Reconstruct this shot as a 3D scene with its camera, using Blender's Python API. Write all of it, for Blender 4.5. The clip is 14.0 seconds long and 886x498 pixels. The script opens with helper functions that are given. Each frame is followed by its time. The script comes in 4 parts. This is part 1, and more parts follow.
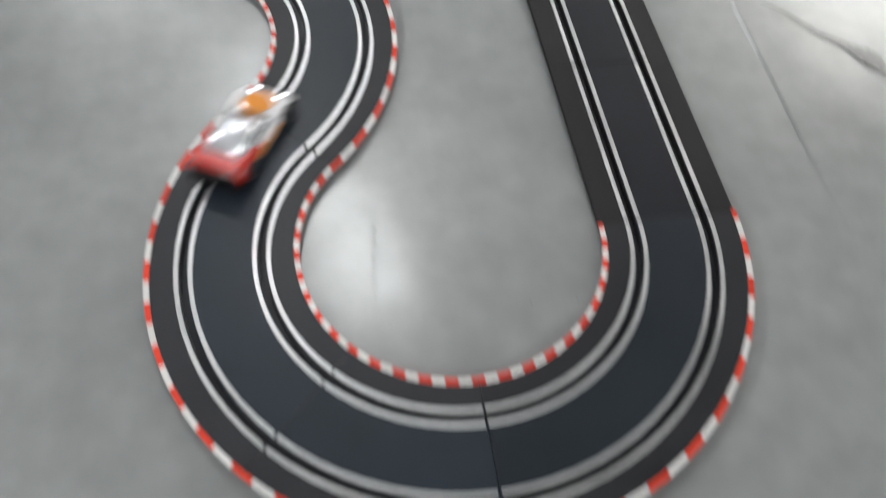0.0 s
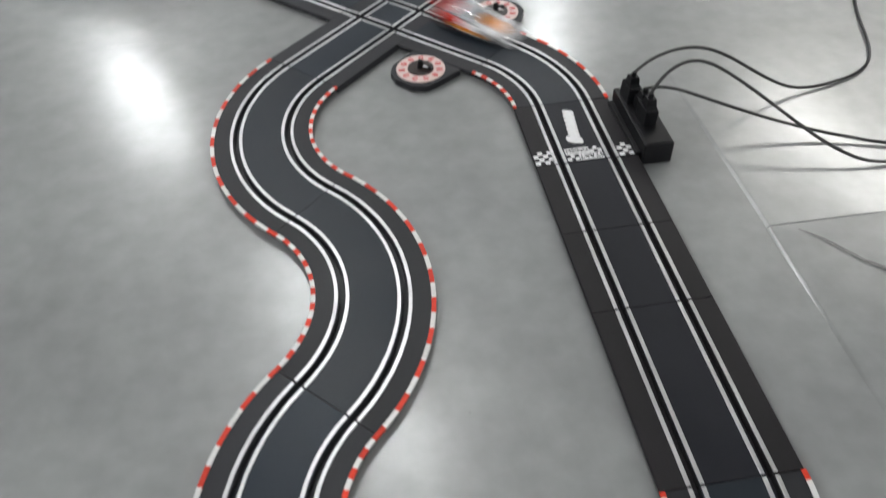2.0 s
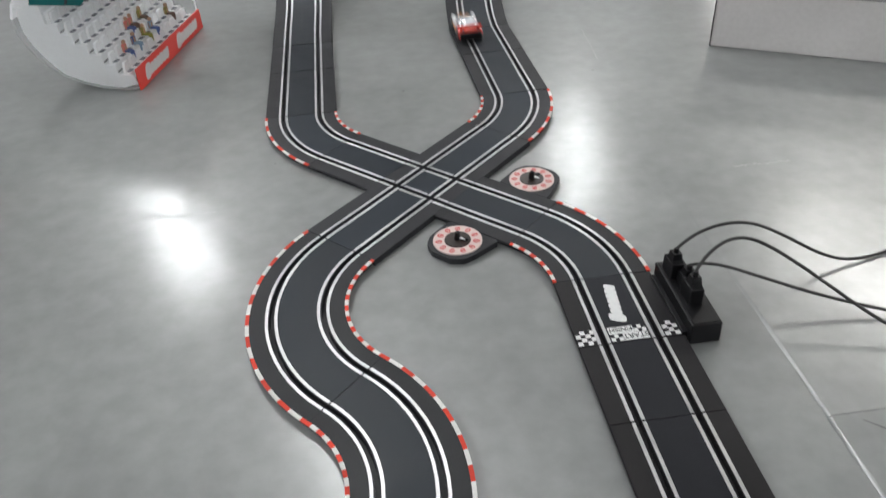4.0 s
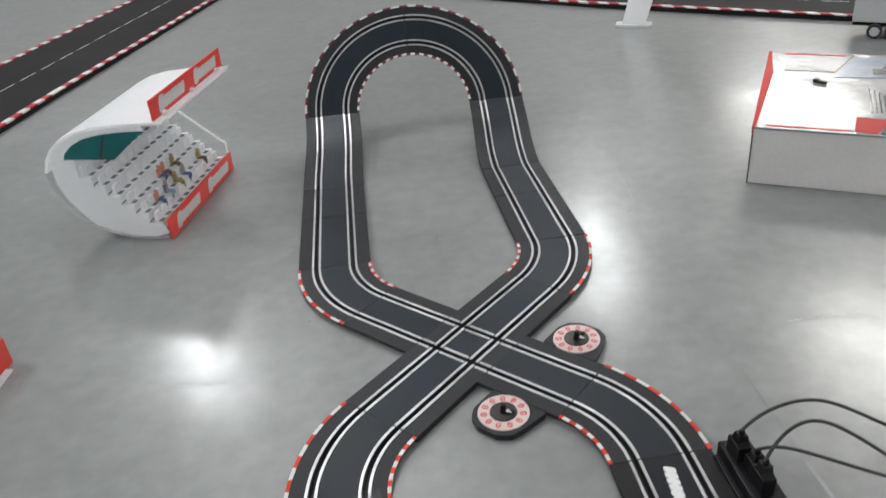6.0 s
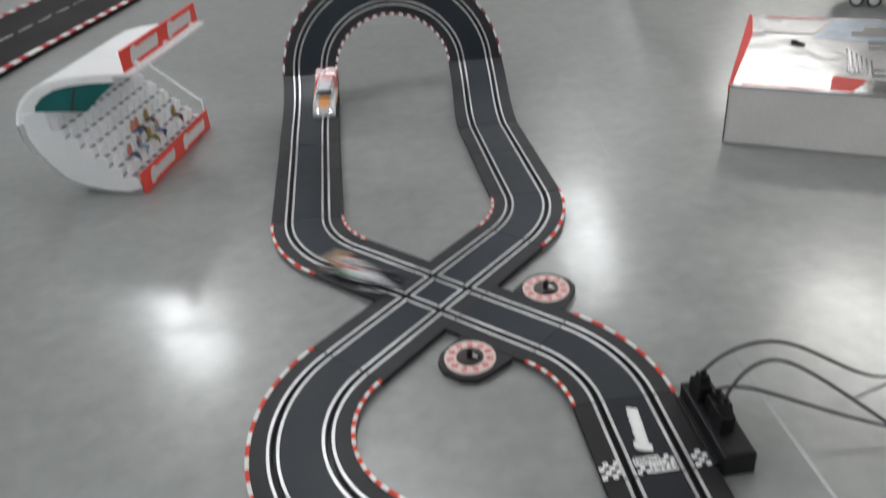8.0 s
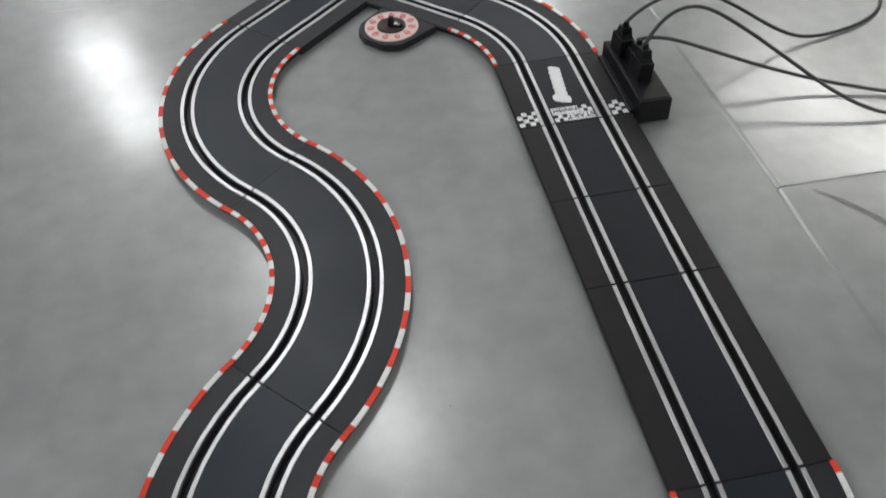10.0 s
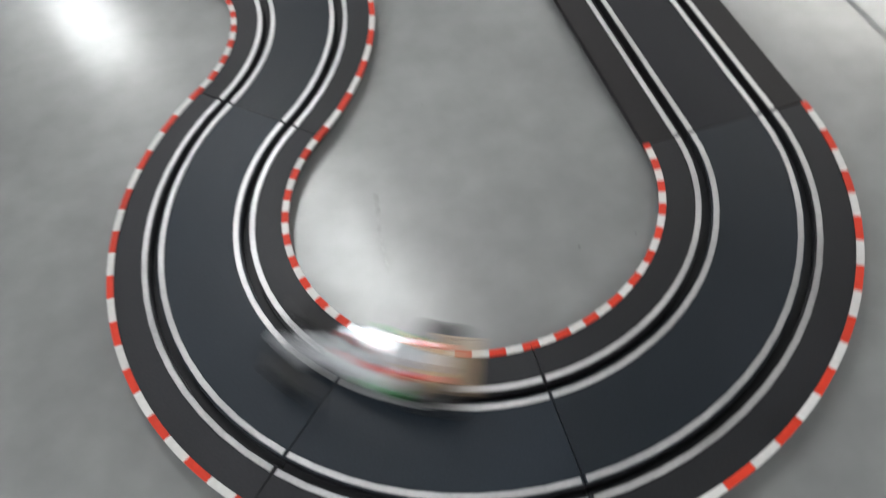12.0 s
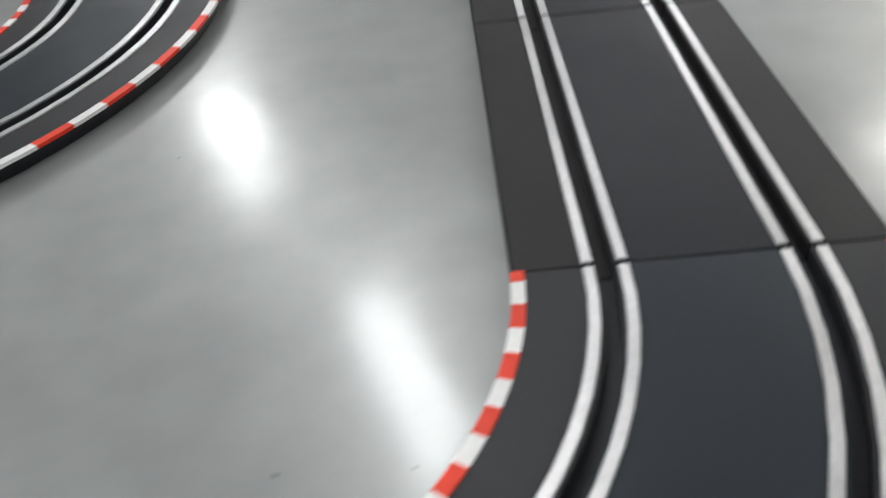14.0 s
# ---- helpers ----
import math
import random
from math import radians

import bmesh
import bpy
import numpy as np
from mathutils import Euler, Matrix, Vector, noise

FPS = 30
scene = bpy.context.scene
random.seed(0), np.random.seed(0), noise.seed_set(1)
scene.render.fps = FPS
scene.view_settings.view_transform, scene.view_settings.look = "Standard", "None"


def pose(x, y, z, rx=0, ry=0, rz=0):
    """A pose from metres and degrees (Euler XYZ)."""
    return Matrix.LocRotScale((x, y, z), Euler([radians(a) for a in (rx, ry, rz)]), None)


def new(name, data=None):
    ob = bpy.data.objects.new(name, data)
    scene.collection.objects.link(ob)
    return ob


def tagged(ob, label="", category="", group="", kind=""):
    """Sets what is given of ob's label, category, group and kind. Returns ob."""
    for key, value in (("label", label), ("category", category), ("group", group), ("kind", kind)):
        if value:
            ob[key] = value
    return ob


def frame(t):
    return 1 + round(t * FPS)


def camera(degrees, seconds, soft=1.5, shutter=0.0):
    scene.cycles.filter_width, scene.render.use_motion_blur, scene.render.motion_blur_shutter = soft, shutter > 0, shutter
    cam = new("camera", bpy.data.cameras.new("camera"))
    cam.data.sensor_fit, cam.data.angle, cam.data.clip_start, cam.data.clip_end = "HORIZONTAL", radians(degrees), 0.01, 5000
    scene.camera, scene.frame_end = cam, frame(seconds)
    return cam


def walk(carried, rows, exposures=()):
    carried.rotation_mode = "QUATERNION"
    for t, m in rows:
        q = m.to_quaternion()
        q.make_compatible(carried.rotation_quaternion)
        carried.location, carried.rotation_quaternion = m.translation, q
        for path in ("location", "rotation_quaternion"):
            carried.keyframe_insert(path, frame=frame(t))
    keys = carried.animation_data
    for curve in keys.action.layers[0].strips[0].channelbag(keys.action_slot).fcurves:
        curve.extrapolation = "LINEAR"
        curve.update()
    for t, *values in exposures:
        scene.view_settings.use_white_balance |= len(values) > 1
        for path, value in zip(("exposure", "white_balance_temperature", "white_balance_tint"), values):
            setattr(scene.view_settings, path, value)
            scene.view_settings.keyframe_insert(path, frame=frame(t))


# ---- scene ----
cam = camera(57.66, 14.0, soft=1.4, shutter=0.75)
# seconds, eye, turn about x, y, z
PATH_ROWS = [
    (0.0, -0.2468, -0.3335, 0.5110, 33.52, -2.17, -8.65),
    (0.2, -0.2523, -0.3094, 0.5251, 35.31, -2.31, -8.14),
    (0.5, -0.2422, -0.3104, 0.5425, 38.83, -1.24, -8.20),
    (1.0, -0.2461, -0.2830, 0.5531, 41.79, -1.38, -8.01),
    (1.5, -0.2422, -0.2762, 0.5451, 43.59, -0.12, -6.80),
    (2.0, -0.2428, -0.2577, 0.5487, 44.74, 1.31, -9.09),
    (2.3, -0.2243, -0.2517, 0.5530, 46.51, 3.42, -9.10),
    (2.5, -0.2415, -0.2537, 0.5571, 47.11, 2.86, -10.22),
    (2.7, -0.2299, -0.2454, 0.5628, 47.99, 3.42, -9.44),
    (4.8, -0.2469, -0.1676, 0.6097, 54.70, 2.87, -7.49),
    (5.0, -0.2440, -0.1553, 0.6230, 54.99, 4.02, -6.95),
    (5.3, -0.2485, -0.1381, 0.6075, 57.93, 4.58, -6.12),
    (5.5, -0.2565, -0.1314, 0.6259, 58.12, 4.38, -6.40),
    (6.0, -0.2559, -0.1153, 0.6352, 60.04, 4.40, -7.03),
    (6.2, -0.2546, -0.1083, 0.6524, 60.07, 4.32, -7.49),
    (6.5, -0.2532, -0.1041, 0.6489, 60.49, 4.03, -7.36),
    (7.0, -0.2434, -0.1134, 0.6409, 60.63, 4.26, -7.63),
    (7.5, -0.2404, -0.1174, 0.6384, 60.07, 4.32, -8.34),
    (8.0, -0.2349, -0.1379, 0.5952, 58.75, 3.71, -7.40),
    (8.5, -0.2251, -0.1551, 0.5557, 53.90, 4.05, -8.90),
    (8.7, -0.2183, -0.1643, 0.5394, 51.40, 3.91, -10.00),
    (10.8, -0.2413, -0.2469, 0.4533, 42.04, 1.67, -10.73),
    (11.0, -0.2474, -0.2622, 0.4399, 41.57, 1.86, -11.19),
    (11.3, -0.2295, -0.2882, 0.4251, 39.61, 3.28, -10.85),
    (11.5, -0.2392, -0.3006, 0.4161, 38.72, 2.90, -11.45),
    (12.0, -0.2386, -0.3242, 0.3844, 37.28, 5.37, -15.14),
    (12.5, -0.2188, -0.3010, 0.3300, 34.56, 5.63, -17.08),
    (13.0, -0.1608, -0.2431, 0.2580, 37.25, 3.56, -11.45),
    (13.3, -0.1402, -0.2062, 0.2234, 38.71, 2.73, -10.36),
    (13.5, -0.1243, -0.1886, 0.1959, 41.10, 1.99, -8.38),
    (13.7, -0.0982, -0.1811, 0.1833, 44.65, 5.68, -6.26),
    (14.0, -0.0664, -0.1749, 0.1657, 50.12, 5.48, -1.98),
]
# the camera's own exposure: seconds, stops
EXPOSURES = [(0.0, 0.15), (0.5, 0.15), (1.5, 0.04), (2.5, 0.0), (5.0, 0.03), (6.0, 0.02), (6.5, -0.02), (7.0, -0.06), (7.5, -0.06), (8.5, -0.26), (11.0, -0.13), (12.0, -0.06), (12.5, 0.08), (13.0, 0.22), (13.5, 0.22), (14.0, 0.24)]
walk(cam, [(t, pose(x, y, z, rx, ry, rz)) for t, x, y, z, rx, ry, rz in PATH_ROWS], EXPOSURES)

# ---- light: a hall with a white ceiling, square ceiling lights and added fill lights ----
world = bpy.data.worlds.new("hall_air")
scene.world = world
world.use_nodes = True
world.node_tree.nodes["Background"].inputs[0].default_value = (0.80, 0.83, 0.85, 1)
world.node_tree.nodes["Background"].inputs[1].default_value = 0.05
CEILING = 3.2


# ---- materials ----
def material(name, colour, rough=0.5, metal=0.0, grain=0.0, scale=40.0, stain=0.0, stain_scale=3.0, bump=0.0,
             rough_var=0.0, coat=0.0, emission=0.0, spread=0.0, spec=0.5, coat_rough=0.08, bump_size=0.001):
    m = bpy.data.materials.new(name)
    m.use_nodes = True
    nt = m.node_tree
    b = nt.nodes["Principled BSDF"]
    b.inputs["Roughness"].default_value = rough
    b.inputs["Metallic"].default_value = metal
    b.inputs["Specular IOR Level"].default_value = spec
    b.inputs["Coat Weight"].default_value = coat
    b.inputs["Coat Roughness"].default_value = coat_rough
    b.inputs["Base Color"].default_value = (*colour, 1)
    coord = nt.nodes.new("ShaderNodeTexCoord")
    fine = None
    if grain or stain or bump or rough_var or spread:
        fine = nt.nodes.new("ShaderNodeTexNoise")
        fine.inputs["Scale"].default_value = scale
        fine.inputs["Detail"].default_value = 6
        nt.links.new(coord.outputs["Object"], fine.inputs["Vector"])
        broad = nt.nodes.new("ShaderNodeTexNoise")
        broad.inputs["Scale"].default_value = stain_scale
        broad.inputs["Detail"].default_value = 5
        nt.links.new(coord.outputs["Object"], broad.inputs["Vector"])
        value = None
        for tex, amount in ((fine, grain), (broad, stain)):
            mr = nt.nodes.new("ShaderNodeMapRange")
            mr.inputs["From Min"].default_value, mr.inputs["From Max"].default_value = 0.3, 0.7
            mr.inputs["To Min"].default_value, mr.inputs["To Max"].default_value = 1 - amount, 1 + amount
            nt.links.new(tex.outputs["Fac"], mr.inputs["Value"])
            if value is None:
                value = mr.outputs[0]
            else:
                mul = nt.nodes.new("ShaderNodeMath")
                mul.operation = "MULTIPLY"
                nt.links.new(value, mul.inputs[0])
                nt.links.new(mr.outputs[0], mul.inputs[1])
                value = mul.outputs[0]
        if spread:
            info = nt.nodes.new("ShaderNodeObjectInfo")
            mr = nt.nodes.new("ShaderNodeMapRange")
            mr.inputs["To Min"].default_value, mr.inputs["To Max"].default_value = 1 - spread, 1 + spread
            nt.links.new(info.outputs["Random"], mr.inputs["Value"])
            mul = nt.nodes.new("ShaderNodeMath")
            mul.operation = "MULTIPLY"
            nt.links.new(value, mul.inputs[0])
            nt.links.new(mr.outputs[0], mul.inputs[1])
            value = mul.outputs[0]
        mix = nt.nodes.new("ShaderNodeVectorMath")
        mix.operation = "SCALE"
        mix.inputs[0].default_value = colour
        nt.links.new(value, mix.inputs["Scale"])
        nt.links.new(mix.outputs[0], b.inputs["Base Color"])
        if rough_var:
            mr = nt.nodes.new("ShaderNodeMapRange")
            mr.inputs["From Min"].default_value, mr.inputs["From Max"].default_value = 0.3, 0.7
            mr.inputs["To Min"].default_value, mr.inputs["To Max"].default_value = rough - rough_var, rough + rough_var
            nt.links.new(broad.outputs["Fac"], mr.inputs["Value"])
            nt.links.new(mr.outputs[0], b.inputs["Roughness"])
        if bump:
            bn = nt.nodes.new("ShaderNodeBump")
            bn.inputs["Strength"].default_value = bump
            bn.inputs["Distance"].default_value = bump_size
            nt.links.new(fine.outputs["Fac"], bn.inputs["Height"])
            nt.links.new(bn.outputs[0], b.inputs["Normal"])
    if emission:
        b.inputs["Emission Color"].default_value = (*colour, 1)
        b.inputs["Emission Strength"].default_value = emission
    return m


M_FLOOR = material("sealed_concrete", (0.192, 0.197, 0.196), 0.33, grain=0.09, scale=38, stain=0.09, stain_scale=4.5, bump=0.02, rough_var=0.03, coat=0.42, coat_rough=0.15)


def specks(m):
    """Small dark grit spots and faint cloudy wear over the floor's colour."""
    nt = m.node_tree
    b = nt.nodes["Principled BSDF"]
    before = b.inputs["Base Color"].links[0].from_socket
    coord = nt.nodes.new("ShaderNodeTexCoord")
    cells = nt.nodes.new("ShaderNodeTexVoronoi")
    cells.inputs["Scale"].default_value = 9.0
    near = nt.nodes.new("ShaderNodeMapRange")
    near.inputs["From Min"].default_value, near.inputs["From Max"].default_value = 0.012, 0.022
    near.inputs["To Min"].default_value, near.inputs["To Max"].default_value = 0.55, 1.0
    cloud = nt.nodes.new("ShaderNodeTexNoise")
    cloud.inputs["Scale"].default_value, cloud.inputs["Detail"].default_value = 14.0, 8.0
    wear = nt.nodes.new("ShaderNodeMapRange")
    wear.inputs["From Min"].default_value, wear.inputs["From Max"].default_value = 0.35, 0.65
    wear.inputs["To Min"].default_value, wear.inputs["To Max"].default_value = 0.95, 1.05
    mul = nt.nodes.new("ShaderNodeMath")
    mul.operation = "MULTIPLY"
    out = nt.nodes.new("ShaderNodeVectorMath")
    out.operation = "SCALE"
    nt.links.new(coord.outputs["Object"], cells.inputs["Vector"])
    nt.links.new(coord.outputs["Object"], cloud.inputs["Vector"])
    nt.links.new(cells.outputs["Distance"], near.inputs["Value"])
    nt.links.new(cloud.outputs["Fac"], wear.inputs["Value"])
    nt.links.new(near.outputs[0], mul.inputs[0])
    nt.links.new(wear.outputs[0], mul.inputs[1])
    nt.links.new(before, out.inputs[0])
    nt.links.new(mul.outputs[0], out.inputs["Scale"])
    nt.links.new(out.outputs[0], b.inputs["Base Color"])


def waviness(m):
    """The trowelled floor is not quite flat: slow waves and small dents in what it mirrors."""
    nt = m.node_tree
    b = nt.nodes["Principled BSDF"]
    fine = b.inputs["Normal"].links[0].from_socket
    coord = nt.nodes.new("ShaderNodeTexCoord")
    slow = nt.nodes.new("ShaderNodeTexNoise")
    slow.inputs["Scale"].default_value, slow.inputs["Detail"].default_value, slow.inputs["Roughness"].default_value = 6.0, 2.0, 0.5
    swell = nt.nodes.new("ShaderNodeBump")
    swell.inputs["Strength"].default_value, swell.inputs["Distance"].default_value = 1.0, 0.0008
    nt.links.new(coord.outputs["Object"], slow.inputs["Vector"])
    nt.links.new(slow.outputs["Fac"], swell.inputs["Height"])
    nt.links.new(fine, swell.inputs["Normal"])
    nt.links.new(swell.outputs[0], b.inputs["Normal"])
    nt.links.new(swell.outputs[0], b.inputs["Coat Normal"])


def worn_seal(m, low, high):
    """The seal is polished in some places and dull in others, in clouds and in fine trowel streaks."""
    nt = m.node_tree
    b = nt.nodes["Principled BSDF"]
    coord = nt.nodes.new("ShaderNodeTexCoord")
    clouds = nt.nodes.new("ShaderNodeTexNoise")
    clouds.inputs["Scale"].default_value, clouds.inputs["Detail"].default_value, clouds.inputs["Roughness"].default_value = 9.0, 7.0, 0.62
    stretch = nt.nodes.new("ShaderNodeMapping")
    stretch.inputs["Rotation"].default_value = (0, 0, 0.5)
    stretch.inputs["Scale"].default_value = (1.0, 5.0, 1.0)
    streaks = nt.nodes.new("ShaderNodeTexNoise")
    streaks.inputs["Scale"].default_value, streaks.inputs["Detail"].default_value = 12.0, 5.0
    both = nt.nodes.new("ShaderNodeMath")
    both.operation = "MULTIPLY_ADD"
    both.inputs[1].default_value = 0.22
    span = nt.nodes.new("ShaderNodeMapRange")
    span.inputs["From Min"].default_value, span.inputs["From Max"].default_value = 0.44, 0.78
    span.inputs["To Min"].default_value, span.inputs["To Max"].default_value = low, high
    nt.links.new(coord.outputs["Object"], clouds.inputs["Vector"])
    nt.links.new(coord.outputs["Object"], stretch.inputs["Vector"])
    nt.links.new(stretch.outputs[0], streaks.inputs["Vector"])
    nt.links.new(streaks.outputs["Fac"], both.inputs[0])
    nt.links.new(clouds.outputs["Fac"], both.inputs[2])
    nt.links.new(both.outputs[0], span.inputs["Value"])
    nt.links.new(span.outputs[0], b.inputs["Coat Roughness"])


specks(M_FLOOR)
waviness(M_FLOOR)
worn_seal(M_FLOOR, 0.09, 0.22)
M_TRACK = material("track_plastic", (0.0180, 0.0184, 0.0212), 0.46, grain=0.14, scale=900, stain=0.14, stain_scale=14, bump=0.12, rough_var=0.08, spec=0.2, spread=0.20)
M_LANE = material("slate_lane_plastic", (0.0112, 0.0160, 0.0224), 0.42, grain=0.14, scale=900, stain=0.14, stain_scale=14, bump=0.12, rough_var=0.08, spec=0.22, spread=0.20)
M_NEWTRACK = material("dark_track_plastic", (0.0150, 0.0138, 0.0150), 0.46, grain=0.14, scale=900, stain=0.14, stain_scale=14, bump=0.12, rough_var=0.08, spec=0.14, spread=0.08)
M_NEWLANE = material("dark_lane_plastic", (0.0124, 0.0130, 0.0170), 0.44, grain=0.14, scale=900, stain=0.14, stain_scale=14, bump=0.12, rough_var=0.08, spec=0.14, spread=0.08)
M_SIDE = material("track_underside", (0.012, 0.012, 0.013), 0.6, grain=0.1, scale=200, stain=0.1)
M_RAIL = material("steel_rail", (0.47, 0.47, 0.475), 0.40, metal=0.85, grain=0.08, scale=500, stain=0.12, stain_scale=20, rough_var=0.10)
M_RED = material("red_kerb_paint", (0.54, 0.036, 0.015), 0.5, spec=0.25, grain=0.08, scale=300, stain=0.08, stain_scale=30, spread=0.12)
M_MAROON = material("dark_maroon_kerb_paint", (0.15, 0.018, 0.022), 0.5, spec=0.25, grain=0.08, scale=300, stain=0.1, stain_scale=30, spread=0.12)
M_DEEPRED = material("deep_red_kerb_paint", (0.30, 0.014, 0.022), 0.5, spec=0.25, grain=0.08, scale=300, stain=0.1, stain_scale=30)
M_WHITE = material("white_kerb_paint", (0.56, 0.56, 0.55), 0.42, grain=0.06, scale=300, stain=0.07, stain_scale=30, spread=0.06)
M_PRINT = material("white_print", (0.62, 0.62, 0.62), 0.5, grain=0.06, scale=300, stain=0.05)
M_BLACK = material("black_plastic", (0.0055, 0.0055, 0.0065), 0.42, grain=0.12, scale=300, stain=0.1, stain_scale=20, bump=0.1, spec=0.22)
M_RUBBER = material("black_rubber", (0.018, 0.018, 0.018), 0.55, grain=0.1, scale=200, stain=0.1)
M_DIAL = material("dial_card", (0.56, 0.43, 0.40), 0.45, grain=0.04, scale=200, stain=0.05)
M_DIALRED = material("dial_red", (0.46, 0.035, 0.04), 0.5, grain=0.05, scale=200, stain=0.05)
M_HUB = material("dark_brown_plastic", (0.016, 0.009, 0.007), 0.35, grain=0.1, scale=300, stain=0.15, stain_scale=40)
M_STAND = material("white_shell_plastic", (0.88, 0.89, 0.90), 0.38, grain=0.03, scale=150, stain=0.05, stain_scale=12)
M_SIGNRED = material("red_sign_print", (0.72, 0.045, 0.03), 0.4, grain=0.04, scale=200, stain=0.05)
M_TEAL = material("tinted_teal_plastic", (0.004, 0.115, 0.115), 0.15, grain=0.05, scale=30, stain=0.25, stain_scale=9)
M_GREYSEAT = material("grey_seat_print", (0.16, 0.17, 0.20), 0.6, grain=0.1, scale=100, stain=0.1)
M_CARD = material("grey_carton", (0.50, 0.485, 0.48), 0.7, grain=0.04, scale=120, stain=0.07, stain_scale=8)
M_GLOSS = material("glossy_carton_print", (0.24, 0.235, 0.235), 0.13, grain=0.03, scale=22, stain=0.25, stain_scale=7, coat=0.3, bump=0.5, bump_size=0.006)
M_GLOSSRED = material("glossy_red_print", (0.44, 0.016, 0.012), 0.45, spec=0.15, grain=0.04, scale=80, stain=0.1)
M_GLOSSDARK = material("glossy_dark_print_and_shade", (0.035, 0.035, 0.04), 0.15, grain=0.1, scale=60, stain=0.2, coat=0.5)
M_GLOSSBROWN = material("glossy_brown_print", (0.075, 0.062, 0.058), 0.25, grain=0.2, scale=60, stain=0.3, stain_scale=20, coat=0.3)
M_GLOSSBLUE = material("glossy_blue_grey_print", (0.25, 0.30, 0.38), 0.16, grain=0.05, scale=60, stain=0.25, stain_scale=14, coat=0.5)
M_ROAD = material("old_track_plastic", (0.0125, 0.0115, 0.0125), 0.6, grain=0.2, scale=300, stain=0.22, stain_scale=6, bump=0.1, spec=0.1)
M_GREYBOX = material("grey_trailer_plastic", (0.42, 0.43, 0.44), 0.45, grain=0.03, scale=100, stain=0.05)
M_CHROME = material("bright_metal", (0.7, 0.7, 0.7), 0.2, metal=1.0, grain=0.05, scale=100)
M_WALL = material("painted_wall", (0.62, 0.62, 0.60), 0.8, grain=0.03, scale=10, stain=0.05)
M_CEIL = material("white_ceiling", (0.78, 0.78, 0.77), 0.9, grain=0.02, scale=8, stain=0.03)
# this first glow serves only fill lamps added out of view
M_FILLLAMP = material("fill_diffuser", (0.97, 0.985, 1.0), 0.6, emission=40.0)
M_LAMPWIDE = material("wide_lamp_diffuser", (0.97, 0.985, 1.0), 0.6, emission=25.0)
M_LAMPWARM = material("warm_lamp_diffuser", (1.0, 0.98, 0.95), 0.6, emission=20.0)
M_SCUFF = material("dull_floor_scuff", (0.186, 0.190, 0.189), 0.4, coat=0.38, coat_rough=0.24, grain=0.15, scale=120, stain=0.2, stain_scale=15)
M_DARKMARK = material("dark_floor_mark", (0.085, 0.085, 0.085), 0.4, coat=0.3, coat_rough=0.2, grain=0.3, scale=90, stain=0.3, stain_scale=40)
M_CRACK = material("floor_joint_filler", (0.228, 0.230, 0.228), 0.30, grain=0.15, scale=120, stain=0.2, stain_scale=15)


# ---- building helpers ----
def mesh_of(name, verts, faces, mat, smooth=False):
    me = bpy.data.meshes.new(name)
    me.from_pydata([tuple(v) for v in verts], [], faces)
    me.materials.append(mat)
    if smooth:
        for p in me.polygons:
            p.use_smooth = True
    me.update()
    return me


def attach(ob, parent, label=""):
    if parent is not None:
        ob.parent = parent
    if label:
        ob["label"] = label
    return ob


def part(name, bm, mat, parent=None, label="", smooth=False):
    me = bpy.data.meshes.new(name)
    bmesh.ops.recalc_face_normals(bm, faces=bm.faces)
    bm.to_mesh(me)
    bm.free()
    me.materials.append(mat)
    if smooth:
        for p in me.polygons:
            p.use_smooth = True
    return attach(new(name, me), parent, label)


def empty(name, m, label, category, group="", kind=""):
    ob = new(name)
    ob.empty_display_size = 0.02
    ob.matrix_world = m
    return tagged(ob, label, category, group, kind)


def add_box(bm, x0, x1, y0, y1, z0, z1, bevel=0.0, m=None):
    geo = bmesh.ops.create_cube(bm, size=1.0)["verts"]
    for v in geo:
        v.co = Vector((x0 + (v.co.x + 0.5) * (x1 - x0), y0 + (v.co.y + 0.5) * (y1 - y0), z0 + (v.co.z + 0.5) * (z1 - z0)))
    if bevel:
        edges = list({e for v in geo for e in v.link_edges})
        geo = bmesh.ops.bevel(bm, geom=edges, offset=bevel, segments=2, affect="EDGES", profile=0.6)["verts"]
    if m is not None:
        bmesh.ops.transform(bm, matrix=m, verts=list(geo))
    return bm


def add_cyl(bm, r0, r1, z0, z1, n=24, m=None, x=0.0, y=0.0):
    geo = bmesh.ops.create_cone(bm, cap_ends=True, segments=n, radius1=r0, radius2=r1, depth=z1 - z0)["verts"]
    t = Matrix.Translation((x, y, (z0 + z1) / 2))
    bmesh.ops.transform(bm, matrix=(m @ t) if m is not None else t, verts=geo)
    return bm


def add_prism(bm, outline, z0, z1, bevel=0.0):
    low = [bm.verts.new((x, y, z0)) for x, y in outline]
    high = [bm.verts.new((x, y, z1)) for x, y in outline]
    n = len(outline)
    bm.faces.new(low[::-1])
    top = bm.faces.new(high)
    for i in range(n):
        bm.faces.new((low[i], low[(i + 1) % n], high[(i + 1) % n], high[i]))
    if bevel:
        bmesh.ops.bevel(bm, geom=list(top.edges), offset=bevel, segments=2, affect="EDGES", profile=0.6)
    return bm


def add_loft(bm, sections, cap=True):
    rings = [[bm.verts.new(p) for p in s] for s in sections]
    n = len(rings[0])
    for a, b in zip(rings, rings[1:]):
        for i in range(n):
            bm.faces.new((a[i], a[(i + 1) % n], b[(i + 1) % n], b[i]))
    if cap:
        bm.faces.new(rings[0][::-1])
        bm.faces.new(rings[-1])
    return bm


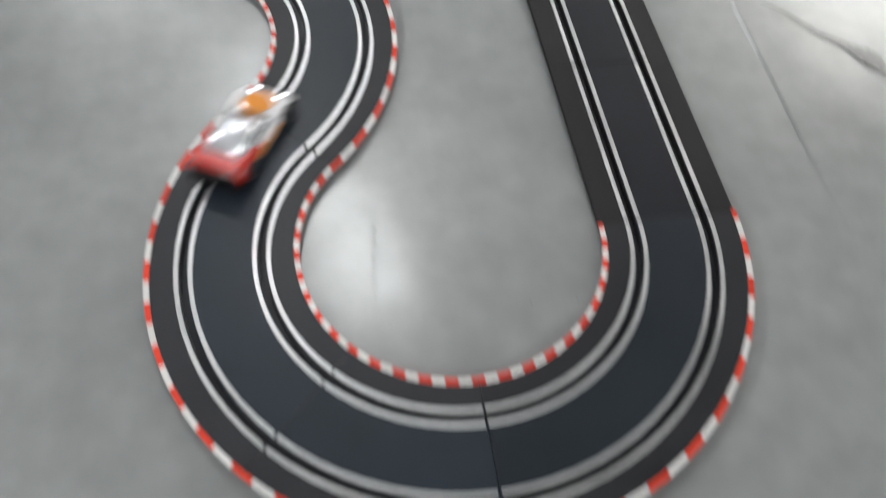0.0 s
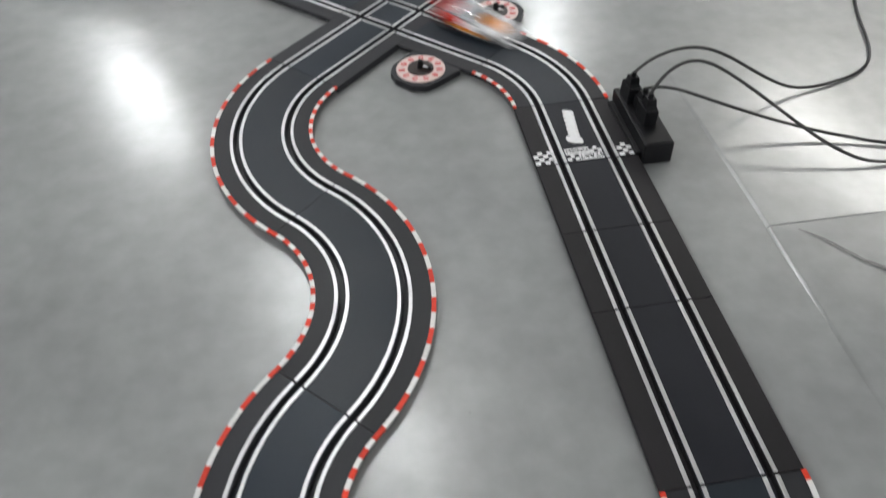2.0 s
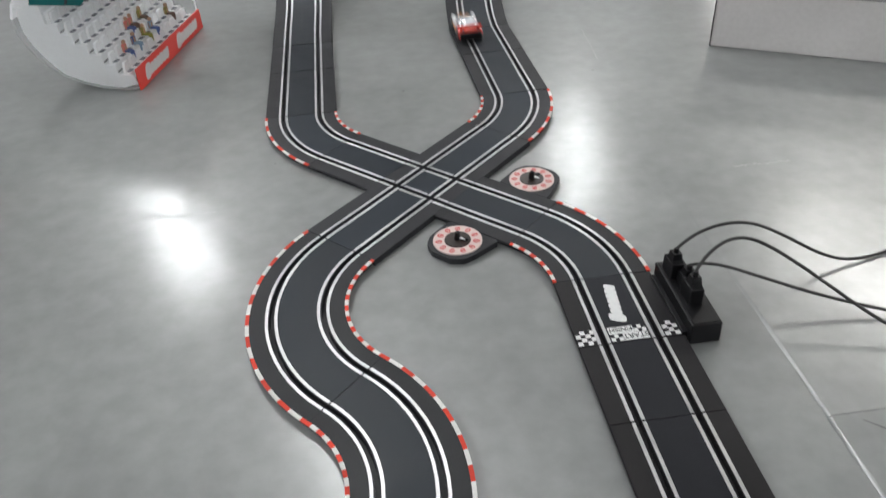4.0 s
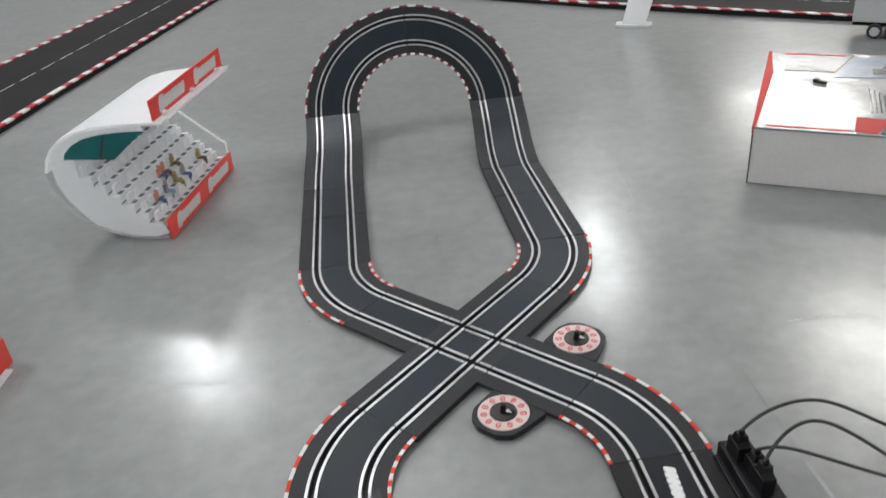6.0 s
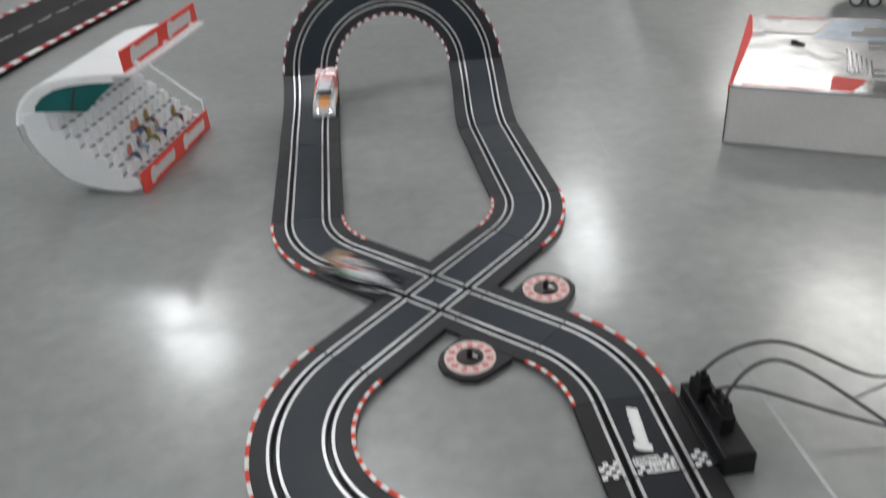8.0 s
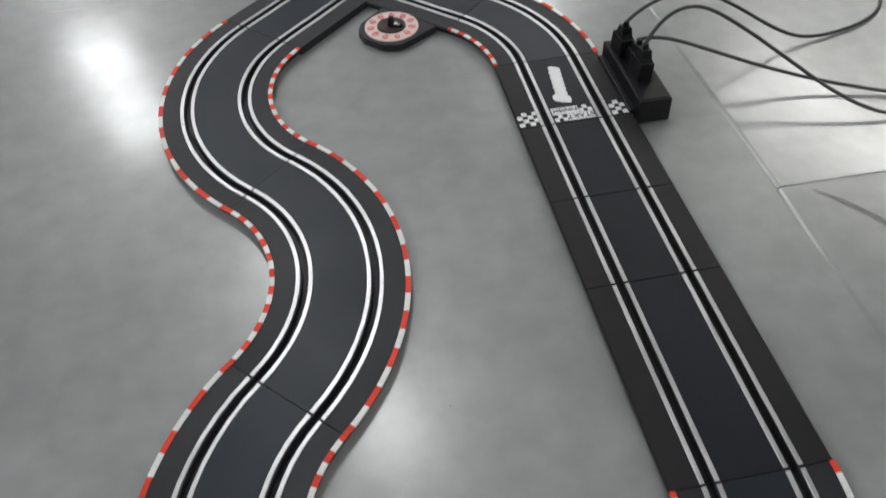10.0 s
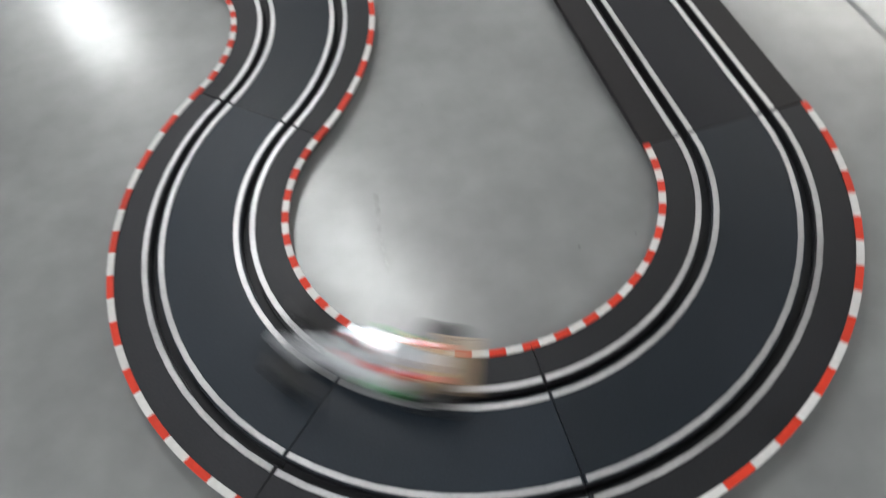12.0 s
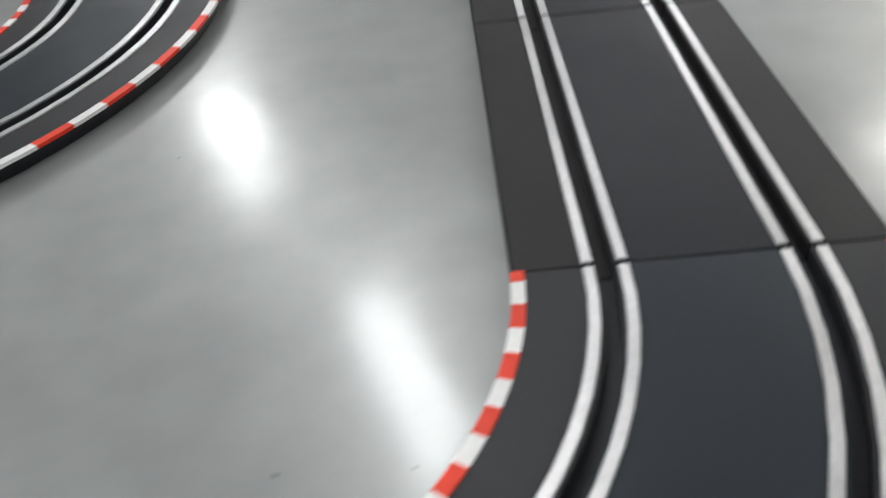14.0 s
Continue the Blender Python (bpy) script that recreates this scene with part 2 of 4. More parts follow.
def tube(name, points, radius, mat):
    cu = bpy.data.curves.new(name, "CURVE")
    cu.dimensions, cu.bevel_depth, cu.bevel_resolution, cu.resolution_u = "3D", radius, 3, 10
    sp = cu.splines.new("NURBS")
    sp.points.add(len(points) - 1)
    for p, q in zip(sp.points, points):
        p.co = (*q, 1)
    sp.use_endpoint_u, sp.order_u = True, 4
    cu.materials.append(mat)
    return new(name, cu)


def bm_from(verts, faces):
    bm = bmesh.new()
    vs = [bm.verts.new(v) for v in verts]
    for f in faces:
        bm.faces.new([vs[i] for i in f])
    return bm


# ---- the hall ----
def slab(name, x0, x1, y0, y1, z0, z1, mat):
    return tagged(part(name, add_box(bmesh.new(), x0, x1, y0, y1, z0, z1), mat), kind="structure")


floor = slab("floor", -9, 9, -7, 12, -0.2, 0.0, M_FLOOR)
ceiling = slab("ceiling", -9, 9, -7, 12, CEILING, CEILING + 0.2, M_CEIL)
slab("wall_north", -9, 9, 12, 12.2, 0, CEILING, M_WALL)
slab("wall_south", -9, 9, -7.2, -7, 0, CEILING, M_WALL)
slab("wall_east", 9, 9.2, -7, 12, 0, CEILING, M_WALL)
slab("wall_west", -9.2, -9, -7, 12, 0, CEILING, M_WALL)


def ceiling_light(x, y, w, d, turn=0.0, glow=M_FILLLAMP):
    lamp = empty("ceiling_light", pose(x, y, CEILING, 0, 0, turn), "flat white panel light under the ceiling, mirrored or added fill", "ceiling light", "ceiling lights")
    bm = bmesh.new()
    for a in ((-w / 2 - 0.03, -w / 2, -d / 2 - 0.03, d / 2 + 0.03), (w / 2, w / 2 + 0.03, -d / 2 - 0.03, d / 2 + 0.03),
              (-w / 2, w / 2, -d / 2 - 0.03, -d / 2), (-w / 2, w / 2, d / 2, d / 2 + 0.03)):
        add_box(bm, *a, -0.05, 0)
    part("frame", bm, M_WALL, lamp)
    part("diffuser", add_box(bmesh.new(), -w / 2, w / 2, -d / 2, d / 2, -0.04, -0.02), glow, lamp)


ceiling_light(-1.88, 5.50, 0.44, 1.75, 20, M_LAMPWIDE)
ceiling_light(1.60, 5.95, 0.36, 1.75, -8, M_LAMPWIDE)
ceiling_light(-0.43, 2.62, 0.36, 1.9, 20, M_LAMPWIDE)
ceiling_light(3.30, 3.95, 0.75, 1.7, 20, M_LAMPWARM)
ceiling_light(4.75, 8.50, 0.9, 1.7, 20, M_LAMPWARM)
# the lamps from here on are unseen, added to brighten the place
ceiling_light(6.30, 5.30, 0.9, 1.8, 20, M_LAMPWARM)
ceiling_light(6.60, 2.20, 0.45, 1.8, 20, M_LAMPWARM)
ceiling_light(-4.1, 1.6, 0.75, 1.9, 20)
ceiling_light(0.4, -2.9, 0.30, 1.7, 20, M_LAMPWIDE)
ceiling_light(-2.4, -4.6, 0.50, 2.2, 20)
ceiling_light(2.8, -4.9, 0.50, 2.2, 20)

# ---- the track plan: every curve has the same radius ----
R = 0.170
HALF = 0.0556
LANE = 0.0282
TOP = 0.009
SLOT = 0.0024
KERB = 0.0037
Q = math.sqrt(0.5)
L_MAIN = 4 * R * Q
Y_FAR = 8 * R * Q
Y_RAMP = 1.25
Y_LOOP, H_LOOP, PHI = 1.478, 0.064, radians(50.5)
RAMP_START, RAMP_END = 0.14, 0.6
# the eastern far straight leans a little to the west
X_EAST = -0.008


def ramp_height(u):
    run, rise = Y_LOOP - Y_RAMP, H_LOOP - TOP
    return TOP + (3 * u * u - 2 * u ** 3) * rise + (u ** 3 - u * u) * RAMP_END * run + (u ** 3 - 2 * u * u + u) * RAMP_START * run


PROFILE = [(-HALF + 0.004, -0.0085), (-HALF + 0.004, -0.0032), (-HALF, -0.0032), (-HALF, -0.0012), (-HALF + 0.001, 0), (-LANE - SLOT, 0), (-LANE - SLOT, -0.006), (-LANE + SLOT, -0.006),
           (-LANE + SLOT, 0), (LANE - SLOT, 0), (LANE - SLOT, -0.006), (LANE + SLOT, -0.006), (LANE + SLOT, 0), (HALF - 0.001, 0),
           (HALF, -0.0012), (HALF, -0.0032), (HALF - 0.004, -0.0032), (HALF - 0.004, -0.0085)]
RAILS = [(c + k * (SLOT + 0.0010), c + k * (SLOT + 0.0044)) for c in (-LANE, LANE) for k in (-1, 1)]


def sweep(stations, profile, mat, name, parent, lane=None, lane_mat=None):
    """A closed profile of (across, up) carried along stations of (place, across, up)."""
    verts, faces, n = [], [], len(profile)
    for p, a, u in stations:
        verts += [p + a * x + u * z for x, z in profile]
    for i in range(len(stations) - 1):
        for j in range(n):
            k = (j + 1) % n
            faces.append((i * n + j, i * n + k, i * n + n + k, i * n + n + j))
    faces.append(tuple(range(n)))
    last = (len(stations) - 1) * n
    faces.append(tuple(last + j for j in reversed(range(n))))
    ob = part(name, bm_from(verts, faces), mat, parent)
    if lane is not None:
        ob.data.materials.append(lane_mat or M_LANE)
        for i in range(len(stations) - 1):
            ob.data.polygons[i * n + lane].material_index = 1
    return ob


def lay(piece, stations, rail_stations=None, mats=None):
    side, lane = mats or (M_TRACK, M_LANE)
    sweep(stations, PROFILE, side, "track_base", piece, lane=8, lane_mat=lane)
    for a, b in RAILS:
        lo, hi = min(a, b), max(a, b)
        sweep(rail_stations or stations, [(lo, -0.0006), (lo, 0.0004), (lo + 0.0003, 0.0007), (hi - 0.0003, 0.0007), (hi, 0.0004), (hi, -0.0006)],
              M_RAIL, "conductor_rail", piece)


X_AXIS, Y_AXIS, Z_AXIS = Vector((1, 0, 0)), Vector((0, 1, 0)), Vector((0, 0, 1))


def straight(m, length, label="dark grey slot-car track straight on the floor", gap=0.0005, mats=None):
    piece = empty("track_straight", m, label, "track piece", "track pieces")
    run = lambda g: [(Vector((0, y, 0)), X_AXIS, Z_AXIS) for y in np.linspace(g, length - g, 4)]
    lay(piece, run(gap), run(0.0012), mats)
    return piece


STRIPES = {}


def stripe_mesh(r0, r1, width, mat):
    key = (round(r0, 5), round(width, 3), mat.name)
    if key not in STRIPES:
        verts, faces, n = [], [], 3
        for i in range(n + 1):
            a = radians(-width / 2 + width * i / n)
            for r, z in ((r0, -0.001), (r0, 0.0006), (r1, 0.0006), (r1, -0.001)):
                verts.append((r * math.cos(a), r * math.sin(a), z))
        for i in range(n):
            for j in range(4):
                k = (j + 1) % 4
                faces.append((4 * i + j, 4 * i + k, 4 * i + 4 + k, 4 * i + 4 + j))
        faces += [(0, 1, 2, 3), tuple(4 * n + j for j in (3, 2, 1, 0))]
        STRIPES[key] = mesh_of("kerb_stripe", verts, faces, mat)
    return STRIPES[key]


CURVES = []


def curve(m, degrees, red_first=True, label="dark grey slot-car track curve with red and white kerbs", red_mat=M_RED, gap=0.0003):
    """A curve round the pose m's origin, from its x axis, counter-clockwise."""
    piece = empty("track_curve", m, label, "track piece", "track pieces")
    n = max(6, round(degrees / 5))
    g = math.degrees(gap / R)

    def run(gap):
        out = []
        for a in np.linspace(gap, degrees - gap, n + 1):
            d = Vector((math.cos(radians(a)), math.sin(radians(a)), 0))
            out.append((d * R, d, Z_AXIS))
        return out
    lay(piece, run(g), run(math.degrees(0.0012 / R)))
    CURVES.append((piece, degrees, red_first, red_mat))
    return piece


def kerbs():
    for piece, degrees, red_first, red_mat in CURVES:
        count = round(degrees / 4.5)
        for r0, r1 in ((R - HALF - 0.0004, R - HALF + KERB), (R + HALF - KERB, R + HALF + 0.0004)):
            for i in range(count + 1):
                end = i in (0, count)
                w = 2.2 if end else 4.46
                a = 4.5 * i + (1.15 if i == 0 else -1.15 if i == count else 0)
                red = (i % 2 == 0) == red_first
                ob = attach(new("kerb_stripe", stripe_mesh(r0, r1, w, red_mat if red else M_WHITE)), piece)
                ob.matrix_local = pose(0, 0, 0, 0, 0, a)


# main straight, from the near curve up to the start section
JOINTS = (0.0, 0.1714, 0.2712, 0.374, L_MAIN)
for y0, y1 in zip(JOINTS[:3], JOINTS[1:4]):
    straight(pose(0, y0, TOP), y1 - y0, "nearly black slot-car track straight on the floor", mats=(M_NEWTRACK, M_NEWLANE))
start_piece = straight(pose(0, JOINTS[3], TOP), L_MAIN - JOINTS[3], "dark start and finish track section with white print", mats=(M_NEWTRACK, M_NEWLANE))
# near curve: 90 + 45 + 90 degrees
curve(pose(-R, 0, TOP, 0, 0, -90), 90)
curve(pose(-R, 0, TOP, 0, 0, -135), 45)
curve(pose(-R, 0, TOP, 0, 0, 135), 90)
# the S: two quarter curves
curve(pose(-R - 2 * R * Q, 2 * R * Q, TOP, 0, 0, -45), 90)
curve(pose(-R, 4 * R * Q, TOP, 0, 0, 135), 90)
# bends beside the crossing
curve(pose(-R, L_MAIN, TOP), 45)
curve(pose(-R, Y_FAR, TOP, 0, 0, -45), 45)
curve(pose(-R, Y_FAR, TOP, 0, 0, 180), 45)
# far straights
for x, lean in ((0, X_EAST), (-2 * R, 0.0)):
    way = pose(x, Y_FAR, TOP, 0, 0, math.degrees(math.atan2(-lean, Y_RAMP - Y_FAR)))
    straight(way, 0.17)
    straight(way @ pose(0, 0.17, 0), math.hypot(lean, Y_RAMP - Y_FAR) - 0.17)


BANK = pose(-0.1635, Y_LOOP, H_LOOP, 0, 0, -2) @ pose(0, 0, 0, math.degrees(PHI))


def ramp_place(x, u):
    """Centre line of the ramp that starts at x; it drifts sideways to meet the banked turn."""
    end = BANK @ Vector((R if x > -R else -R, 0, 0))
    k = 3 * u * u - 2 * u ** 3
    return Vector((x + (end.x - x) * k, Y_RAMP + (end.y - Y_RAMP) * u, ramp_height(u)))


def ramp_heading(x, u):
    return (ramp_place(x, u + 0.001) - ramp_place(x, u - 0.001)).normalized()


def ramp(x):
    piece = empty("track_ramp", pose(x, Y_RAMP, 0), "dark grey track ramp curving up to the banked turn", "track piece", "track pieces")
    st = []
    for u in np.linspace(0.002, 0.998, 15):
        d = ramp_heading(x, u)
        across = d.cross(Z_AXIS).normalized()
        st.append((ramp_place(x, u) - Vector((x, Y_RAMP, 0)), across, across.cross(d)))
    lay(piece, st)
    if x < -R:
        sweep(st[3:9], [(-0.0030, -0.0002), (-0.0030, 0.0003), (-0.0022, 0.0003), (-0.0022, -0.0002)], M_SIDE, "crease", piece)


ramp(X_EAST)
ramp(-2 * R)
# the banked turn has a darker kerb red than the flat curves
BANK_LABEL = "dark grey steeply banked track curve with red and white kerbs"
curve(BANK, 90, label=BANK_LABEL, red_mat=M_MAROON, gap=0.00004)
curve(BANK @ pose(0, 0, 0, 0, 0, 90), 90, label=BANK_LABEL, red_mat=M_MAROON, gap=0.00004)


# ---- the crossing ----
CROSS = Vector((-R, 6 * R * Q, TOP))


def block(verts, faces, x0, x1, y0, y1, z0, z1):
    o = len(verts)
    verts += [(x, y, z) for z in (z0, z1) for y in (y0, y1) for x in (x0, x1)]
    faces += [tuple(o + i for i in f) for f in ((0, 2, 3, 1), (4, 5, 7, 6), (0, 1, 5, 4), (1, 3, 7, 5), (3, 2, 6, 7), (2, 0, 4, 6))]


def crossing():
    piece = empty("track_crossing", Matrix.Translation(CROSS) @ pose(0, 0, 0, 0, 0, 45), "dark grey crossing of two slot-car track lanes", "track piece", "track pieces")
    inner = [-HALF, -LANE - SLOT, -LANE + SLOT, LANE - SLOT, LANE + SLOT, HALF]
    arm = R - 0.0005
    along = [-arm] + inner + [arm]
    verts, faces = [], []
    for i in range(7):
        for j in range(5):
            x0, x1, y0, y1 = along[i], along[i + 1], inner[j], inner[j + 1]
            cut = j in (1, 3) or i in (2, 4)
            block(verts, faces, x0, x1, y0, y1, -0.0085, -0.006 if cut else 0.0)
    bm = bm_from(verts, faces)
    bmesh.ops.remove_doubles(bm, verts=bm.verts, dist=0.00005)
    base = part("track_base", bm, M_TRACK, piece)
    base.data.materials.append(M_LANE)
    for p in base.data.polygons:
        if p.normal.z > 0.9 and abs(p.center.y) < LANE - SLOT:
            p.material_index = 1
    e = 0.0012
    for a, b in RAILS:
        lo, hi = min(a, b), max(a, b)
        for s0, s1 in ((-arm + 0.001, -LANE - SLOT - e), (-LANE + SLOT + e, LANE - SLOT - e), (LANE + SLOT + e, arm - 0.001)):
            part("conductor_rail", add_box(bmesh.new(), s0, s1, lo, hi, -0.0006, 0.0007), M_RAIL, piece)
        for s0, s1 in ((-HALF + 0.001, -LANE - SLOT - 0.0065), (-LANE + SLOT + 0.0065, LANE - SLOT - 0.0065), (LANE + SLOT + 0.0065, HALF - 0.001)):
            part("conductor_rail", add_box(bmesh.new(), lo, hi, s0, s1, -0.0006, 0.0007), M_RAIL, piece)


crossing()
# arm to the far bend, and the arm with the two lap counters
straight(Matrix.Translation(CROSS) @ pose(0, 0, 0, 0, 0, 45) @ pose(0, HALF, 0), R - HALF)
counter_piece = straight(Matrix.Translation(CROSS) @ pose(0, 0, 0, 0, 0, -135) @ pose(0, HALF, 0), R - HALF, "dark track section that carries two lap counter dials")


def rounded(points, r=0.008, n=4):
    out = []
    k = len(points)
    for i in range(k):
        p, a, b = Vector(points[i]), Vector(points[i - 1]), Vector(points[(i + 1) % k])
        u, v = (a - p).normalized() * r, (b - p).normalized() * r
        for j in range(n + 1):
            t = j / n
            out.append(tuple(p + u * (1 - t) ** 2 + v * t ** 2))
    return out


def dial_mark():
    bm = bmesh.new()
    outer = [(0.0042 * math.cos(a), 0.0032 * math.sin(a)) for a in np.linspace(0, 2 * math.pi, 17)[:-1]]
    low = [[bm.verts.new((x * k, y * k, z)) for x, y in outer] for k, z in ((1, 0.0004), (1, 0.0009), (0.58, 0.0009), (0.58, 0.0004))]
    for a, b in zip(low, low[1:]):
        for i in range(16):
            bm.faces.new((a[i], a[(i + 1) % 16], b[(i + 1) % 16], b[i]))
    add_box(bm, -0.0006, 0.0006, -0.0010, 0.0010, 0.0004, 0.0009)
    me = bpy.data.meshes.new("dial_mark")
    bmesh.ops.recalc_face_normals(bm, faces=bm.faces)
    bm.to_mesh(me)
    bm.free()
    me.materials.append(M_DIALRED)
    return me


DIAL_MARK = dial_mark()


def lap_counter(side, turn):
    dial = empty("lap_counter", counter_piece.matrix_world @ pose(side * 0.083, 0.058, 0, 0, 0, 0), "round lap counter dial, pale ring with red marks", "lap counter", "lap counters")
    s = side
    outline = [(-s * 0.0272, -0.0335), (s * 0.012, -0.0335), (s * 0.0255, -0.0270), (s * 0.0345, -0.012), (s * 0.0345, 0.014), (s * 0.0255, 0.0285), (s * 0.010, 0.034), (-s * 0.0272, 0.041)]
    if s < 0:
        outline = outline[::-1]
    part("base_plate", add_prism(bmesh.new(), rounded(outline, 0.003), -0.0085, -0.0006, 0.0008), M_TRACK, dial)
    part("dial_ring", add_cyl(bmesh.new(), 0.0300, 0.0297, -0.0012, 0.0006, 48), M_DIAL, dial)
    for i in range(11):
        mark = attach(new("dial_mark", DIAL_MARK), dial, "red printed dial mark")
        mark.matrix_local = pose(0, 0, 0, 0, 0, turn + i * 360 / 11) @ pose(0.0229, 0, 0)
    hub = part("hub", add_cyl(bmesh.new(), 0.0162, 0.0156, 0.0004, 0.0022, 32), M_HUB, dial, "dark brown hub disc")
    bm = bmesh.new()
    add_cyl(bm, 0.0045, 0.0028, 0.0020, 0.0118, 16)
    add_box(bm, -0.002, 0.002, 0.0, 0.0135, 0.0020, 0.0050, 0.0006, m=pose(0, 0, 0, 0, 0, turn))
    part("knob", bm, M_BLACK, hub)
    part("pointer", add_prism(bmesh.new(), [(-0.002, 0.0045), (0.002, 0.0045), (0.0, 0.012)], 0.0049, 0.0060), M_PRINT, hub, "white pointer tip")


lap_counter(1, 20)
lap_counter(-1, 75)


# ---- print on the start section ----
def start_print():
    o = -JOINTS[3]
    verts, faces = [], []
    size = 0.0052
    y = 0.376 + o
    for x0, cols in ((-HALF + 0.0010, 4), (HALF - 0.0190, 3)):
        for i in range(cols):
            for j in range(4):
                if (i + j) % 2 == 0:
                    block(verts, faces, x0 + i * size, x0 + (i + 1) * size, y + j * size, y + (j + 1) * size, -0.0002, 0.0004)
    edge = LANE - 0.0085
    c = 0.0042
    for a in range(3):
        for b in range(2):
            if (a + b) % 2 == 0:
                block(verts, faces, edge - (a + 1) * c, edge - a * c, y + 0.0112 + b * 0.0048, y + 0.0112 + (b + 1) * 0.0048, -0.0002, 0.0004)
                block(verts, faces, -edge + a * c, -edge + (a + 1) * c, y + 0.0006 + b * 0.0048, y + 0.0006 + (b + 1) * 0.0048, -0.0002, 0.0004)
    part("checker_print", bm_from(verts, faces), M_PRINT, start_piece, "white checkered start line print")
    for word, x0, x1, dy in (("START", -edge + 3 * c + 0.0006, edge, 0.0004), ("FINISH", -edge, edge - 3 * c - 0.0006, 0.0110)):
        part("word_panel", add_box(bmesh.new(), x0, x1, y + dy, y + dy + 0.0100, -0.0002, 0.0004), M_PRINT, start_piece, "white printed panel")
        cu = bpy.data.curves.new("lettering", "FONT")
        cu.body, cu.size, cu.align_x, cu.extrude = word, 0.0092 if word == "START" else 0.0084, "CENTER", 0.0002
        cu.materials.append(M_BLACK)
        tmp = new("lettering", cu)
        me = bpy.data.meshes.new_from_object(tmp.evaluated_get(bpy.context.evaluated_depsgraph_get()))
        bpy.data.objects.remove(tmp)
        ob = attach(new("lettering", me), start_piece, "black printed word")
        ob.matrix_local = pose((x0 + x1) / 2, y + dy + 0.0083, 0.0006, 0, 0, 180)
    bm = bmesh.new()
    bars(bm, 0.062, 0.0180, 0.0, 0.0006, seed=3)
    ob = part("emblem_print", bm, M_PRINT, start_piece, "white slanted emblem shape")
    ob.matrix_local = pose(-0.001, 0.062, 0, 0, 0, 84)


def bars(bm, length, height, z0, z1, seed=1):
    """A row of slanted rounded blocks, a tall one first, as a plain shape of an emblem."""
    rng = random.Random(seed)
    n = 6
    w = length / (n * 0.92 + 1.35)
    x = -length / 2
    for i in range(n + 1):
        bw = w * (1.35 if i == 0 else 0.92)
        h = height * (1.0 if i == 0 else 0.68 + 0.06 * rng.random())
        c, e = x + bw / 2, -height / 2 + (0.0 if i == 0 else height * 0.12)
        out = []
        for k in range(12):
            a = 2 * math.pi * k / 12
            ux = math.copysign(abs(math.cos(a)) ** 0.6, math.cos(a))
            uy = math.copysign(abs(math.sin(a)) ** 0.6, math.sin(a))
            out.append((c + ux * bw / 2 + 0.28 * (e + h / 2 + uy * h / 2), e + h / 2 + uy * h / 2))
        add_prism(bm, out, z0, z1)
        x += bw * 0.97
    add_prism(bm, [(-length / 2 + w, -height * 0.20), (length / 2 - 0.3 * w, -height * 0.20), (length / 2 - 0.2 * w, height * 0.08), (-length / 2 + w, height * 0.08)], z0, z1 - 0.0001)
    return bm


start_print()


# ---- power block, plugs and cables ----
def power_block():
    ob = empty("power_block", pose(0, 0, 0), "black plastic power block clipped to the start section", "power block")
    part("housing", add_box(bmesh.new(), 0.0575, 0.0895, 0.366, 0.474, 0.001, 0.0262, 0.0014), M_BLACK, ob)
    part("clip_plate", add_box(bmesh.new(), 0.0520, 0.0590, 0.374, 0.470, 0.0012, 0.0125, 0.001), M_BLACK, ob)
    part("top_plate", add_box(bmesh.new(), 0.0600, 0.0870, 0.3685, 0.4715, 0.0258, 0.0270, 0.0004), M_BLACK, ob)


power_block()


def plug(x, y, z, h, long):
    bm = add_box(bmesh.new(), -0.0070, 0.0070, -long, long, 0, h * 0.66, 0.0012)
    add_loft(bm, [[(-a, -b, k), (a, -b, k), (a, b, k), (-a, b, k)] for a, b, k in ((0.0062, long * 0.9, h * 0.64), (0.0054, 0.0062, h * 0.76), (0.0046, 0.0050, h))])
    add_cyl(bm, 0.0034, 0.0024, h - 0.001, h + 0.005, 12)
    ob = part("plug", bm, M_BLACK)
    ob.matrix_world = pose(x, y, z, 0, 3, 3)
    tagged(ob, "black controller plug standing in the power block", "plug", "plugs")


plug(0.0680, 0.4515, 0.0265, 0.0285, 0.0115)
plug(0.0715, 0.4075, 0.0265, 0.0300, 0.0120)
plug(0.0755, 0.4300, 0.0265, 0.0210, 0.0095)

CABLES = (
    [(0.069, 0.452, 0.058), (0.085, 0.456, 0.072), (0.120, 0.462, 0.080), (0.165, 0.468, 0.070), (0.225, 0.463, 0.030), (0.272, 0.458, 0.004), (0.330, 0.468, 0.003), (0.392, 0.492, 0.003), (0.420, 0.560, 0.003), (0.445, 0.650, 0.003), (0.520, 0.760, 0.003), (0.60, 0.90, 0.003)],
    [(0.072, 0.408, 0.060), (0.085, 0.415, 0.080), (0.120, 0.432, 0.088), (0.160, 0.428, 0.068), (0.205, 0.390, 0.042), (0.240, 0.350, 0.022), (0.275, 0.325, 0.008), (0.310, 0.318, 0.003), (0.38, 0.32, 0.003), (0.52, 0.35, 0.003)],
    [(0.074, 0.430, 0.052), (0.095, 0.435, 0.052), (0.130, 0.425, 0.042), (0.185, 0.402, 0.026), (0.240, 0.384, 0.012), (0.300, 0.360, 0.004), (0.36, 0.335, 0.003), (0.52, 0.31, 0.003)],
)
for pts in CABLES:
    tagged(tube("cable", pts, 0.0018, M_RUBBER), "thin black cable running across the floor", "cable", "cables")


